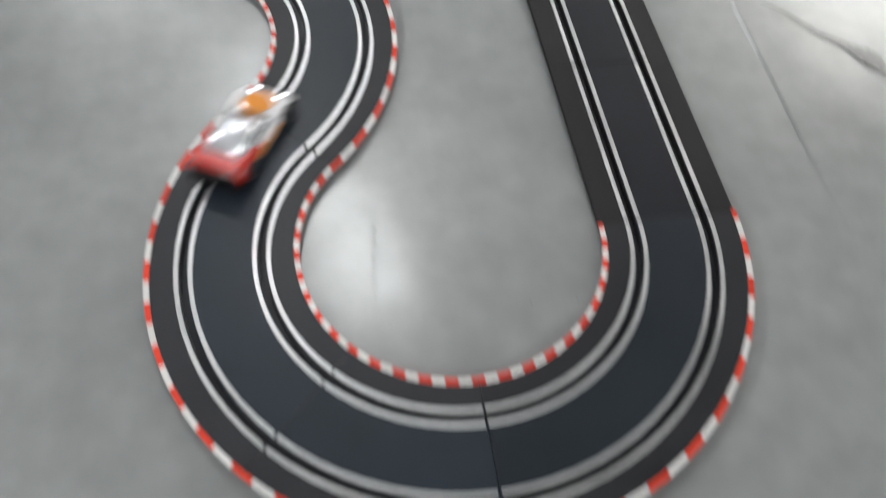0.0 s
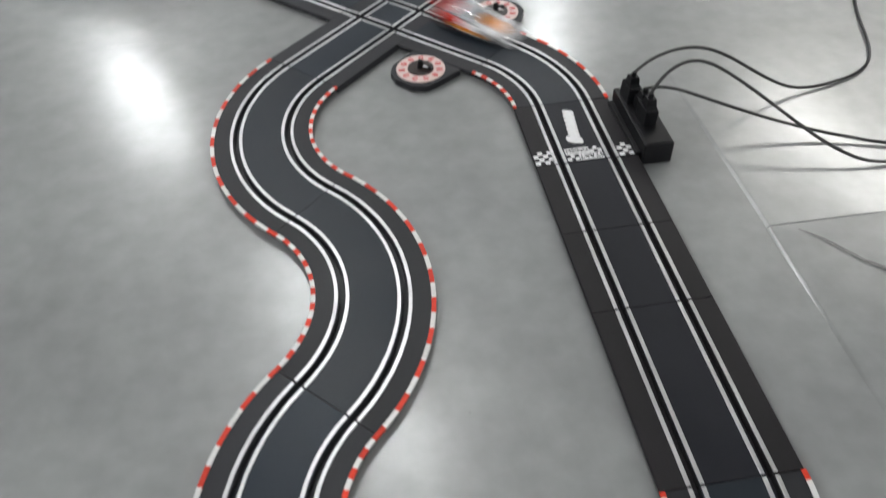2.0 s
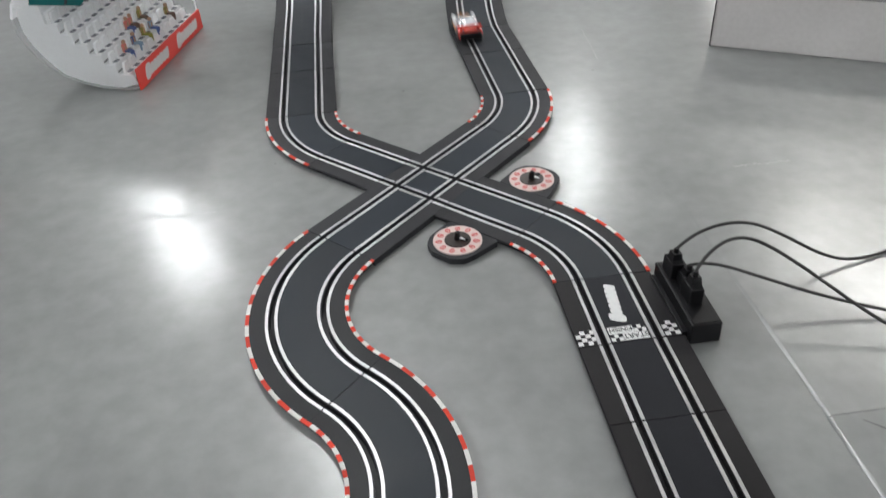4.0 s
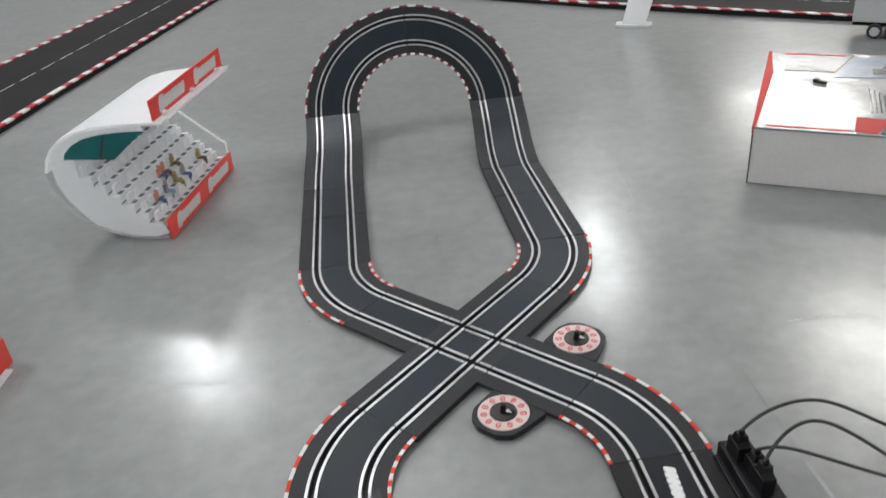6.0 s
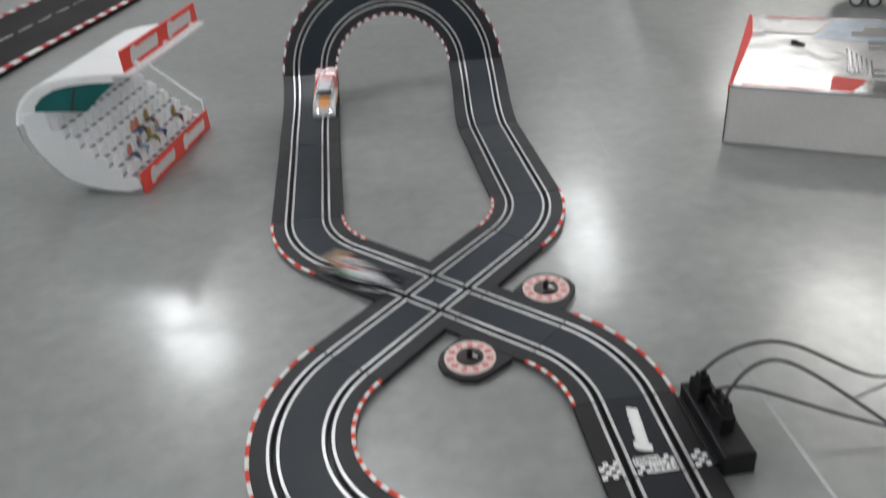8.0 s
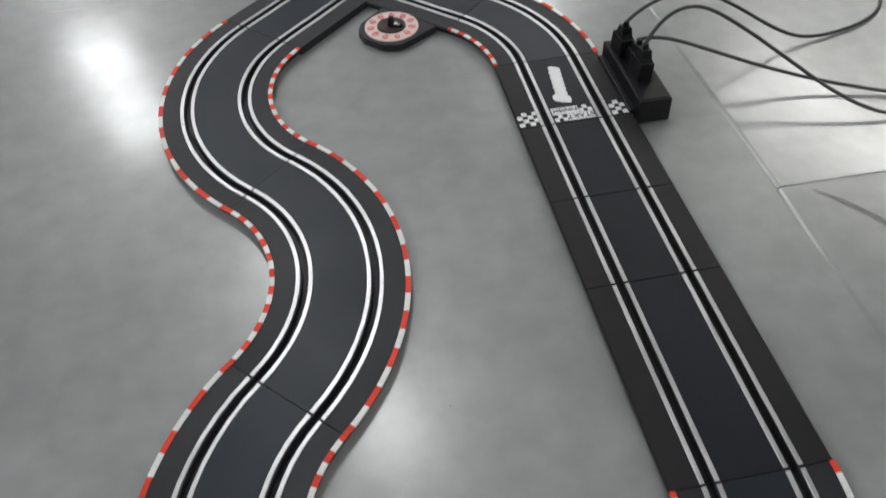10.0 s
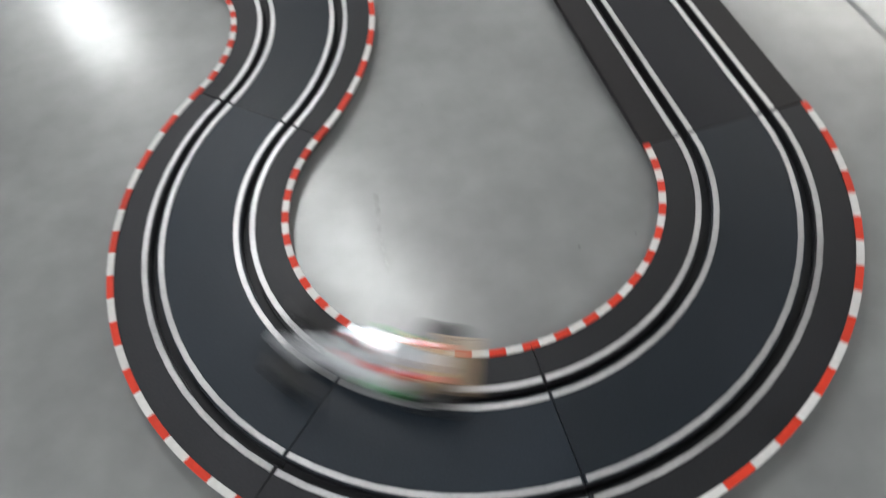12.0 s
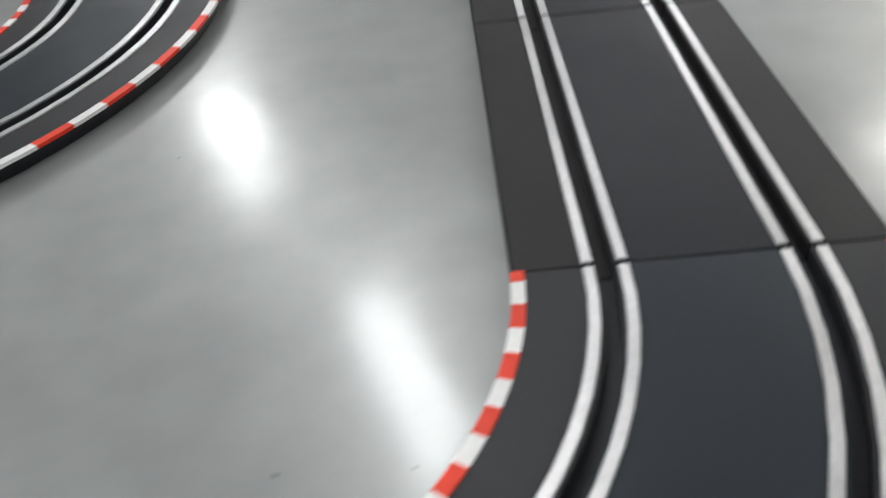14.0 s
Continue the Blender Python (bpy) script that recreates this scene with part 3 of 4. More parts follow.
# ---- floor joints and scuffs ----
def floor_strip(name, x0, y0, x1, y1, w, mat, z=0.0006):
    d = Vector((x1 - x0, y1 - y0, 0))
    n = 40
    side = Vector((-d.y, d.x, 0)).normalized()
    verts, faces = [], []
    for i in range(n + 1):
        p = Vector((x0, y0, 0)) + d * (i / n) + side * (noise.noise(Vector((i * 0.7, x0 * 9, y0))) * w * 0.8)
        k = w * (0.6 + 0.5 * noise.noise(Vector((i * 0.9, 3.1, x1))))
        verts += [p - side * k / 2 + Vector((0, 0, z)), p + side * k / 2 + Vector((0, 0, z))]
    faces = [(2 * i, 2 * i + 2, 2 * i + 3, 2 * i + 1) for i in range(n)]
    return tagged(new(name, mesh_of(name, verts, faces, mat)), kind="structure")


def floor_slab(x0, x1, y0, y1, lip_x, lip_y):
    """A floor slab whose edges along the joints curl up by a few millimetres, as screed does."""
    nx, ny = 44, 44
    step = 1 if y1 > y0 else -1
    xs = [x0 - 0.0035] + [x0 + (x1 - x0) * (i / (nx - 1)) ** 2 for i in range(nx)]
    ys = [y0 - step * 0.0008] + [y0 + (y1 - y0) * (j / (ny - 1)) ** 2 for j in range(ny)]
    verts = []
    for y in ys:
        for x in xs:
            far = min(1.0, (x1 - x) / 0.2, abs(y1 - y) / 0.2)
            fade = max(0.0, min(1.0, (0.62 - y) / 0.25, (y - 0.06) / 0.20))
            z = lip_x * fade * math.exp(-(x - x0) / 0.13) + lip_y * math.exp(-abs(y - y0) / 0.10)
            if x < x0 or (y - y0) * step < 0:
                z = 0.0
            z += 0.0006 * noise.noise(Vector((x * 5, y * 5, 1.7)))
            verts.append((x + 0.0015 * noise.noise(Vector((0.3, y * 9, 0))) * max(0.0, 1 - (x - x0) / 0.1), y, 0.0002 + max(0.0, z) * far))
    n = nx + 1
    faces = [(j * n + i, j * n + i + 1, j * n + n + i + 1, j * n + n + i) for j in range(ny) for i in range(nx)]
    if y1 < y0:
        faces = [f[::-1] for f in faces]
    return tagged(new("floor_slab", mesh_of("floor_slab", verts, faces, M_FLOOR, smooth=True)), kind="structure")


floor_slab(0.1480, 1.00, 0.2535, 0.98, 0.0018, 0.0005)
floor_slab(0.1470, 1.00, 0.2515, -0.75, 0.0011, 0.0018)
floor_strip("floor_scuff", -0.226, 0.026, -0.231, -0.010, 0.0040, M_SCUFF)
floor_strip("floor_scuff", -0.231, -0.010, -0.232, -0.040, 0.0022, M_SCUFF)
floor_strip("floor_scuff", -0.541, 0.725, -0.452, 0.721, 0.0030, M_CRACK)
floor_strip("floor_scuff", 0.1784, 1.2094, 0.1697, 1.0711, 0.0030, M_CRACK)
floor_strip("floor_scuff", 0.2442, 0.6868, 0.3233, 0.6839, 0.0050, M_CRACK, 0.0013)


def floor_speck(x, y, r):
    """A small dark spot of dirt."""
    verts = [(x + r * (1 + 0.4 * noise.noise(Vector((math.cos(a), math.sin(a), x * 50)))) * math.cos(a), y + 1.3 * r * math.sin(a), 0.0006) for a in np.linspace(0, 2 * math.pi, 11)[:-1]]
    return tagged(new("floor_speck", mesh_of("floor_speck", verts, [tuple(range(10))], M_DARKMARK)), kind="structure")


for x, y, r in ((-0.085, -0.058, 0.0005), (-0.1197, -0.0567, 0.0007), (-0.1774, 0.0955, 0.0005)):
    floor_speck(x, y, r)


def floor_mark(points, z):
    """A dark mark: a narrow tail that widens towards its end. Points of (x, y, half width)."""
    verts, faces = [], []
    fine = []
    for (xa, ya, wa), (xb, yb, wb) in zip(points, points[1:]):
        for k in range(8):
            u = k / 8
            fine.append((xa + (xb - xa) * u, ya + (yb - ya) * u, wa + (wb - wa) * u))
    fine.append(points[-1])
    for i, (x, y, w) in enumerate(fine):
        a, b = fine[max(i - 1, 0)], fine[min(i + 1, len(fine) - 1)]
        side = Vector((a[1] - b[1], b[0] - a[0], 0)).normalized()
        for q in (-1, 1):
            k = w * (1 + 0.45 * noise.noise(Vector((i * 0.6, q * 3.0, 0.5))))
            verts.append(Vector((x, y, z)) + side * q * k)
    faces = [(2 * i, 2 * i + 1, 2 * i + 3, 2 * i + 2) for i in range(len(fine) - 1)]
    return tagged(new("floor_mark", mesh_of("floor_mark", verts, faces, M_DARKMARK)), kind="structure")


floor_mark([(0.172, 0.243, 0.0005), (0.190, 0.226, 0.0012), (0.214, 0.192, 0.0016), (0.233, 0.176, 0.0024), (0.241, 0.166, 0.0085), (0.249, 0.152, 0.0090), (0.256, 0.140, 0.0040)], 0.0034)


# ---- second track far behind ----
def far_track():
    for name, line, width in (("west", [(-1.45, 1.30), (-1.235, 2.10), (-0.88, 3.31), (-0.62, 4.2)], 0.36), ("east", [(-0.50, 3.399), (-0.249, 3.183), (0.160, 2.832), (0.570, 2.479), (1.155, 2.046), (2.05, 1.385)], 0.31)):
        piece = empty("track_straight", Matrix(), "wide dark race track with red and white kerbs on the floor", "track piece", "wide track pieces")
        pts = [Vector((x, y, 0.014)) for x, y in line]
        st = []
        for i, p in enumerate(pts):
            d = (pts[min(i + 1, len(pts) - 1)] - pts[max(i - 1, 0)]).normalized()
            st.append((p, Vector((d.y, -d.x, 0)), Z_AXIS))
        h = width / 2
        sweep(st, [(-h, -0.013), (-h, 0), (h, 0), (h, -0.013)], M_ROAD, "track_base", piece)
        dash, red, white = bmesh.new(), {}, {}
        total = 0.0
        for (p0, a0, _), (p1, a1, _) in zip(st, st[1:]):
            d = p1 - p0
            n = max(1, round(d.length / 0.033))
            for i in range(n):
                f0, f1 = i / n, (i + 0.98) / n
                for s in (-1, 1):
                    c = []
                    slant = 0.5 / n if name == "east" else 0.0
                    for f in (f0, f1):
                        p, a = p0.lerp(p1, f), a0.lerp(a1, f)
                        c += [p + a * s * (h - 0.016), p0.lerp(p1, f + s * slant) + a * s * h]
                    verts = [v + Vector((0, 0, z)) for z in (-0.002, 0.003) for v in c]
                    me = mesh_of("kerb_stripe", verts, [(4, 5, 7, 6), (0, 1, 5, 4), (1, 3, 7, 5), (3, 2, 6, 7), (2, 0, 4, 6)], M_DEEPRED if i % 2 else M_WHITE)
                    attach(new("kerb_stripe", me), piece)
            for i in range(max(1, round(d.length / 0.1))):
                m = max(1, round(d.length / 0.1))
                p = p0.lerp(p1, i / m)
                q = p0.lerp(p1, (i + 0.72) / m)
                a = a0.lerp(a1, i / m) * 0.0018
                vs = [dash.verts.new(v + Vector((0, 0, 0.0008))) for v in (p - a, p + a, q + a, q - a)]
                dash.faces.new(vs)
        part("centre_line", dash, M_PRINT, piece, "broken white centre line")


far_track()


# ---- white gate leg ----
def gate_leg():
    ob = empty("gate_post", pose(0.520, 2.115, 0, 0, 0, -23), "white plastic gate post on a flat foot", "gate post")
    part("foot", add_box(bmesh.new(), -0.050, 0.050, -0.02, 0.02, 0, 0.008, 0.002), M_STAND, ob)
    secs = []
    for i in range(8):
        u = i / 7
        cx, w = 0.115 * u + 0.05 * u * u, 0.0325 + 0.010 * u
        secs.append([(cx - w, -0.012, 0.007 + 0.5 * u), (cx + w, -0.012, 0.007 + 0.5 * u), (cx + w, 0.012, 0.007 + 0.5 * u), (cx - w, 0.012, 0.007 + 0.5 * u)])
    part("post", add_loft(bmesh.new(), secs), M_STAND, ob)


gate_leg()


# ---- trailer ----
def trailer():
    ob = empty("toy_trailer", pose(1.040, 1.817, 0, 0, 0, -35), "grey toy truck trailer with double rear wheels", "trailer")
    part("body", add_box(bmesh.new(), -0.04, 0.42, -0.04, 0.045, 0.036, 0.165, 0.003), M_GREYBOX, ob)
    part("chassis", add_box(bmesh.new(), -0.038, 0.41, -0.030, 0.034, 0.026, 0.036), M_BLACK, ob)
    for x in (0.015, 0.055):
        for y in (-0.041, 0.028):
            w = attach(new("wheel"), ob)
            w.empty_display_size = 0.01
            w.matrix_local = pose(x, y, 0.0175, -90)
            part("tyre", add_cyl(bmesh.new(), 0.0175, 0.0175, -0.013, 0, 24), M_RUBBER, w)
            part("rim", add_cyl(bmesh.new(), 0.0115, 0.010, -0.014, 0.001, 16), M_GREYBOX, w)


trailer()


# ---- carton ----
def carton():
    ang = math.degrees(math.atan2(0.968 - 1.081, 0.573 - 0.375))
    ob = empty("carton", pose(0.374, 1.081, 0, 0, 0, ang), "grey cardboard carton with a glossy printed lid", "carton")
    w, d, h = 0.62, 0.425, 0.104
    part("body", add_box(bmesh.new(), 0, w, 0, d, 0.0005, h - 0.003, 0.002), M_CARD, ob)
    part("lid", add_box(bmesh.new(), -0.001, w + 0.001, -0.002, d + 0.002, h - 0.004, h, 0.0015), M_GLOSS, ob, "glossy silvery printed lid")
    part("red_band", add_prism(bmesh.new(), [(-0.0025, 0.001), (0.0035, 0.001), (0.014, 0.29), (0.003, 0.424), (-0.0025, 0.424)], h - 0.012, h + 0.0012), M_GLOSSRED, ob, "glossy red printed edge")
    part("flap", add_prism(bmesh.new(), [(0.010, 0.421), (0.158, 0.421), (0.122, 0.305), (0.034, 0.305)], h - 0.001, h + 0.0010), M_GLOSS, ob, "folded glossy flap")
    # thin dark strip in place of the shade on the left wall's edge
    part("corner_shade", add_box(bmesh.new(), -0.0016, 0.0006, -0.0012, 0.003, 0.001, h - 0.012), M_GLOSSDARK, ob, "dark strip standing for the shaded left corner")
    part("red_panel", add_prism(bmesh.new(), [(0.152, 0.008), (0.184, 0.004), (0.208, 0.066), (0.156, 0.074)], h - 0.001, h + 0.0008), M_GLOSSRED, ob, "glossy red printed panel")
    part("dark_panel", add_prism(bmesh.new(), [(0.189, 0.004), (0.40, 0.004), (0.40, 0.062), (0.213, 0.066)], h - 0.001, h + 0.0008), M_GLOSSDARK, ob, "glossy black printed panel")
    part("picture_panel", add_prism(bmesh.new(), [(0.121, 0.276), (0.50, 0.310), (0.50, 0.415), (0.160, 0.404)], h - 0.001, h + 0.0008), M_GLOSSBLUE, ob, "blue grey printed picture")
    for outline in ([(0.188, 0.302), (0.262, 0.310), (0.262, 0.342), (0.188, 0.336)], [(0.205, 0.338), (0.250, 0.342), (0.244, 0.372), (0.212, 0.368)], [(0.300, 0.318), (0.420, 0.330), (0.420, 0.352), (0.300, 0.345)]):
        part("print_block", add_prism(bmesh.new(), outline, h - 0.0002, h + 0.0014), M_GLOSSBROWN, ob, "dark brownish printed block")
    part("front_stripe", add_box(bmesh.new(), 0.018, 0.145, 0.006, 0.012, h - 0.001, h + 0.0006), M_GLOSSRED, ob, "dull red printed stripe")
    part("back_stripe", add_box(bmesh.new(), 0.030, 0.140, 0.408, 0.414, h - 0.001, h + 0.0016), M_GLOSSRED, ob, "dull red printed stripe")
    for i in range(6):
        part("print_bar", add_box(bmesh.new(), 0.178 + i * 0.0075, 0.1805 + i * 0.0075, 0.10, 0.225 - 0.012 * i, h - 0.001, h + 0.0008), M_GLOSSDARK, ob, "dark printed bar")
    for y in (0.085, 0.115, 0.235, 0.262):
        part("print_bar", add_box(bmesh.new(), 0.215, 0.48, y, y + 0.010, h - 0.001, h + 0.0006), M_GLOSSDARK, ob, "dark printed bar")
    clip = bmesh.new()
    add_box(clip, -0.0125, 0.0125, -0.0036, 0.0036, 0, 0.0045, 0.001)
    add_box(clip, -0.0120, -0.0040, -0.0046, 0.0046, 0.0004, 0.0062, 0.001)
    c = part("clip", clip, M_BLACK)
    c.matrix_world = ob.matrix_world @ pose(0.097, 0.239, h + 0.0006, 0, 0, -30)
    tagged(c, "small black plastic clip lying on the carton lid", "clip")


carton()


# ---- grandstand ----
STAND = pose(-0.6205, 1.1375, 0.0, 0, 0, 75.0)
STAND_LENGTH = 0.287
SHELL = [(-0.040, 0.212), (0.000, 0.2115), (0.044, 0.210), (0.085, 0.206), (0.118, 0.199), (0.146, 0.187), (0.168, 0.170), (0.183, 0.150),
         (0.191, 0.127), (0.190, 0.102), (0.181, 0.078), (0.166, 0.056), (0.150, 0.038), (0.128, 0.024), (0.098, 0.012), (0.066, 0.0045), (0.030, 0.0015), (0.000, 0.0015)]
SEAT_ROWS = [(0.010 + 0.0205 * i, 0.030 + 0.0175 * i) for i in range(6)]


def flat_panel(name, outline, x0, x1, mat, parent, label=""):
    """A panel across the stand: outline of (depth, height) between two lengths."""
    bm = bmesh.new()
    a = [bm.verts.new((x0, y, z)) for y, z in outline]
    b = [bm.verts.new((x1, y, z)) for y, z in outline]
    n = len(outline)
    bm.faces.new(a)
    bm.faces.new(b[::-1])
    for i in range(n):
        bm.faces.new((a[i], a[(i + 1) % n], b[(i + 1) % n], b[i]))
    return part(name, bm, mat, parent, label)


def let_light_through(m, share):
    """Thin pale plastic: part of the light that falls on it passes through, scattered."""
    nt = m.node_tree
    b = nt.nodes["Principled BSDF"]
    out = nt.nodes["Material Output"]
    thin = nt.nodes.new("ShaderNodeBsdfTranslucent")
    thin.inputs["Color"].default_value = (0.97, 0.975, 0.98, 1)
    mix = nt.nodes.new("ShaderNodeMixShader")
    mix.inputs["Fac"].default_value = share
    nt.links.new(b.outputs[0], mix.inputs[1])
    nt.links.new(thin.outputs[0], mix.inputs[2])
    nt.links.new(mix.outputs[0], out.inputs["Surface"])


let_light_through(M_STAND, 0.5)
M_CLEAR = material("clear_shell_plastic", (0.93, 0.94, 0.95), 0.22, grain=0.03, scale=150, stain=0.05, stain_scale=12)
M_CLEAR.node_tree.nodes["Principled BSDF"].inputs["Transmission Weight"].default_value = 0.72
M_CLEAR.node_tree.nodes["Principled BSDF"].inputs["IOR"].default_value = 1.2


def grandstand():
    ob = empty("grandstand", STAND, "white plastic toy grandstand with a curved roof and red boards", "grandstand")
    L = STAND_LENGTH
    n = len(SHELL)
    ins = []
    for i, (y, z) in enumerate(SHELL):
        a, b = Vector(SHELL[max(i - 1, 0)]), Vector(SHELL[min(i + 1, n - 1)])
        d = (b - a).normalized()
        ins.append((y + d.y * 0.0045, z - d.x * 0.0045))
    part("roof_shell", sweep_shell(SHELL[:9], ins[:9], L), M_STAND, ob)
    part("back_shell", sweep_shell(SHELL[8:], ins[8:], L), M_CLEAR, ob, "clear curved plastic back")
    for i, (y, z) in enumerate(SEAT_ROWS):
        part("terrace_step", add_box(bmesh.new(), 0.0045, L - 0.0045, y, y + 0.022, z - 0.014, z, 0.001), M_STAND, ob)
        bm = bmesh.new()
        for k in range(11):
            x = 0.008 + k * 0.0250
            add_box(bm, x + 0.002, x + 0.0155, y + 0.0010, y + 0.0085, z - 0.0005, z + 0.0006)
        part("seat_print", bm, M_GREYSEAT, ob, "dark grey seat marks")
        for k in range(11):
            x = 0.008 + k * 0.0250
            seat = bmesh.new()
            add_loft(seat, [[(x + e, y + 0.009, zz), (x + 0.0185 - e, y + 0.009, zz), (x + 0.0185 - e, y + 0.0135, zz), (x + e, y + 0.0135, zz)] for e, zz in ((0.0, z - 0.0005), (0.0005, z + 0.010), (0.003, z + 0.0165))])
            part("seat", seat, M_STAND, ob)
    part("back_beam", add_box(bmesh.new(), 0.0045, L - 0.0045, 0.124, 0.131, 0.100, 0.137, 0.001), M_STAND, ob)
    part("back_panel", add_box(bmesh.new(), 0.0045, L - 0.0045, 0.1335, 0.1490, 0.098, 0.1485, 0.001), M_STAND, ob)
    steps = [(0.0, 0.012), (0.004, 0.028)]
    for y, z in SEAT_ROWS:
        steps += [(y, z - 0.001), (y + 0.0205, z - 0.001)]
    low = [(y * (0.93 if i < 5 else 0.985), z + 0.003) for i, (y, z) in enumerate(SHELL[8:17])]
    for x0, x1 in ((0.0012, 0.004), (L - 0.004, L - 0.0012)):
        flat_panel("end_wall", steps + [(0.1335, 0.149), (0.150, 0.149), (0.172, 0.144)] + low, x0, x1, M_STAND, ob)
        rim = [(y, z - 0.0052) for y, z in SHELL[1:8]]
        inset = [(-0.004, 0.1975), (0.040, 0.1960), (0.075, 0.1925), (0.105, 0.186), (0.130, 0.174), (0.146, 0.160), (0.150, 0.150)]
        flat_panel("window_frame", rim + inset[::-1], x0, x1, M_STAND, ob)
        flat_panel("end_window", [(0.060, 0.149), (0.028, 0.174)] + inset, x0 + 0.0004, x1 - 0.0004, M_TEAL, ob, "dark teal tinted window")
        flat_panel("window_post", [(0.083, 0.1495), (0.087, 0.1495), (0.069, 0.191), (0.065, 0.191)], x0 - 0.0003, x1 + 0.0003, M_GLOSSDARK, ob, "dark post behind the window")
    for name, y, z0, z1, lab in (("front_board", -0.004, 0.0015, 0.039, "red board with white emblem shapes"), ("roof_board", -0.026, 0.2135, 0.247, "red roof board with white emblem shapes")):
        b = part(name, add_box(bmesh.new(), 0.0, L, y - 0.0015, y + 0.0015, z0, z1, 0.0004), M_SIGNRED, ob, lab)
        for k in (0.27, 0.75):
            bm = bmesh.new()
            bars(bm, 0.100, 0.027, 0.0, 0.0007, seed=5)
            e = part("emblem", bm, M_PRINT, b, "white slanted emblem shape")
            e.matrix_local = pose(k * L, y - 0.0015, (z0 + z1) / 2, 90)
    for k in (0.12, 0.5, 0.88):
        part("roof_clip", add_box(bmesh.new(), k * L - 0.004, k * L + 0.004, -0.034, -0.027, 0.210, 0.219, 0.001), M_STAND, ob)
    rake = [(-0.002, 0.038), (-0.002, 0.060), (0.010, 0.068), (0.112, 0.155), (0.112, 0.150), (0.012, 0.0645), (0.0005, 0.0565), (0.0005, 0.038)]
    flat_panel("end_rail", rake, L - 0.0035, L - 0.0015, M_STAND, ob, "clear edge rail")


def sweep_shell(outer, inner, length):
    verts, faces, n = [], [], len(outer)
    for x in (0.0, length):
        verts += [(x, y, z) for y, z in outer] + [(x, y, z) for y, z in inner]
    for i in range(n - 1):
        faces += [(i, i + 1, 2 * n + i + 1, 2 * n + i), (n + i + 1, n + i, 3 * n + i, 3 * n + i + 1), (i + 1, i, n + i, n + i + 1), (2 * n + i, 2 * n + i + 1, 3 * n + i + 1, 3 * n + i)]
    faces += [(0, 2 * n, 3 * n, n), (n - 1, 2 * n - 1, 4 * n - 1, 3 * n - 1)]
    return bm_from(verts, faces)


grandstand()


def doll(x, row, top, legs):
    """A small seated toy figure as one plain rounded shape."""
    y, z = SEAT_ROWS[row]
    bm = bmesh.new()
    add_box(bm, -0.0045, 0.0045, 0.002, 0.008, 0.0, 0.015, 0.002)
    k = len(bm.faces)
    bmesh.ops.create_icosphere(bm, subdivisions=2, radius=0.0038, matrix=Matrix.Translation((0, 0.004, 0.0185)))
    m = len(bm.faces)
    for s in (-1, 1):
        add_box(bm, s * 0.0025 - 0.0018, s * 0.0025 + 0.0018, -0.009, 0.004, 0.001, 0.0048, 0.0012)
        add_box(bm, s * 0.0025 - 0.0016, s * 0.0025 + 0.0016, -0.011, -0.0075, -0.010, 0.004, 0.001)
    ob = part("toy_figure", bm, top)
    ob.data.materials.append(legs)
    ob.data.materials.append(M_DOLLHEAD)
    for i, p in enumerate(ob.data.polygons):
        p.material_index = 0 if i < k else 2 if i < m else 1
    ob.matrix_world = STAND @ pose(x, y, z + 0.0006, 0, 0, -8)
    tagged(ob, "tiny painted plastic figure seated on the grandstand", "toy figure", "seated toy figures")


M_DOLLHEAD = material("doll_tan", (0.42, 0.25, 0.16), 0.6, grain=0.05, scale=300)
M_PINK = material("doll_coral", (0.62, 0.16, 0.13), 0.6, grain=0.05, scale=300)
M_BLUE = material("doll_blue", (0.05, 0.09, 0.24), 0.6, grain=0.05, scale=300)
M_OLIVE = material("doll_olive", (0.22, 0.21, 0.03), 0.6, grain=0.05, scale=300)
M_SKY = material("doll_grey_blue", (0.20, 0.30, 0.40), 0.6, grain=0.05, scale=300)
M_BROWN = material("doll_brown", (0.10, 0.06, 0.04), 0.6, grain=0.05, scale=300)
for args in ((0.052, 1, M_PINK, M_BLUE), (0.088, 1, M_BLUE, M_SKY), (0.128, 1, M_OLIVE, M_OLIVE), (0.160, 1, M_SKY, M_BLUE), (0.130, 2, M_PINK, M_BROWN), (0.168, 2, M_OLIVE, M_BROWN), (0.232, 1, M_OLIVE, M_BROWN), (0.115, 2, M_PINK, M_BLUE)):
    doll(*args)


# ---- loose red board at the edge of the place ----
def loose_board():
    ob = empty("sign_board", pose(-0.783, 0.832, 0, 0, 0, -98), "upright red sign board with white emblem shape on the floor", "sign board")
    part("panel", add_box(bmesh.new(), 0, 0.287, -0.0015, 0.0015, 0.0, 0.040, 0.0004), M_SIGNRED, ob)
    part("foot", add_box(bmesh.new(), 0.02, 0.27, -0.012, 0.012, 0.0, 0.003, 0.0008), M_STAND, ob)
    for k in (0.26, 0.75):
        bm = bmesh.new()
        bars(bm, 0.100, 0.027, 0.0, 0.0007, seed=5)
        e = part("emblem", bm, M_PRINT, ob, "white slanted emblem shape")
        e.matrix_local = pose(k * 0.287, 0.0015, 0.020, 90, 0, 180)


loose_board()


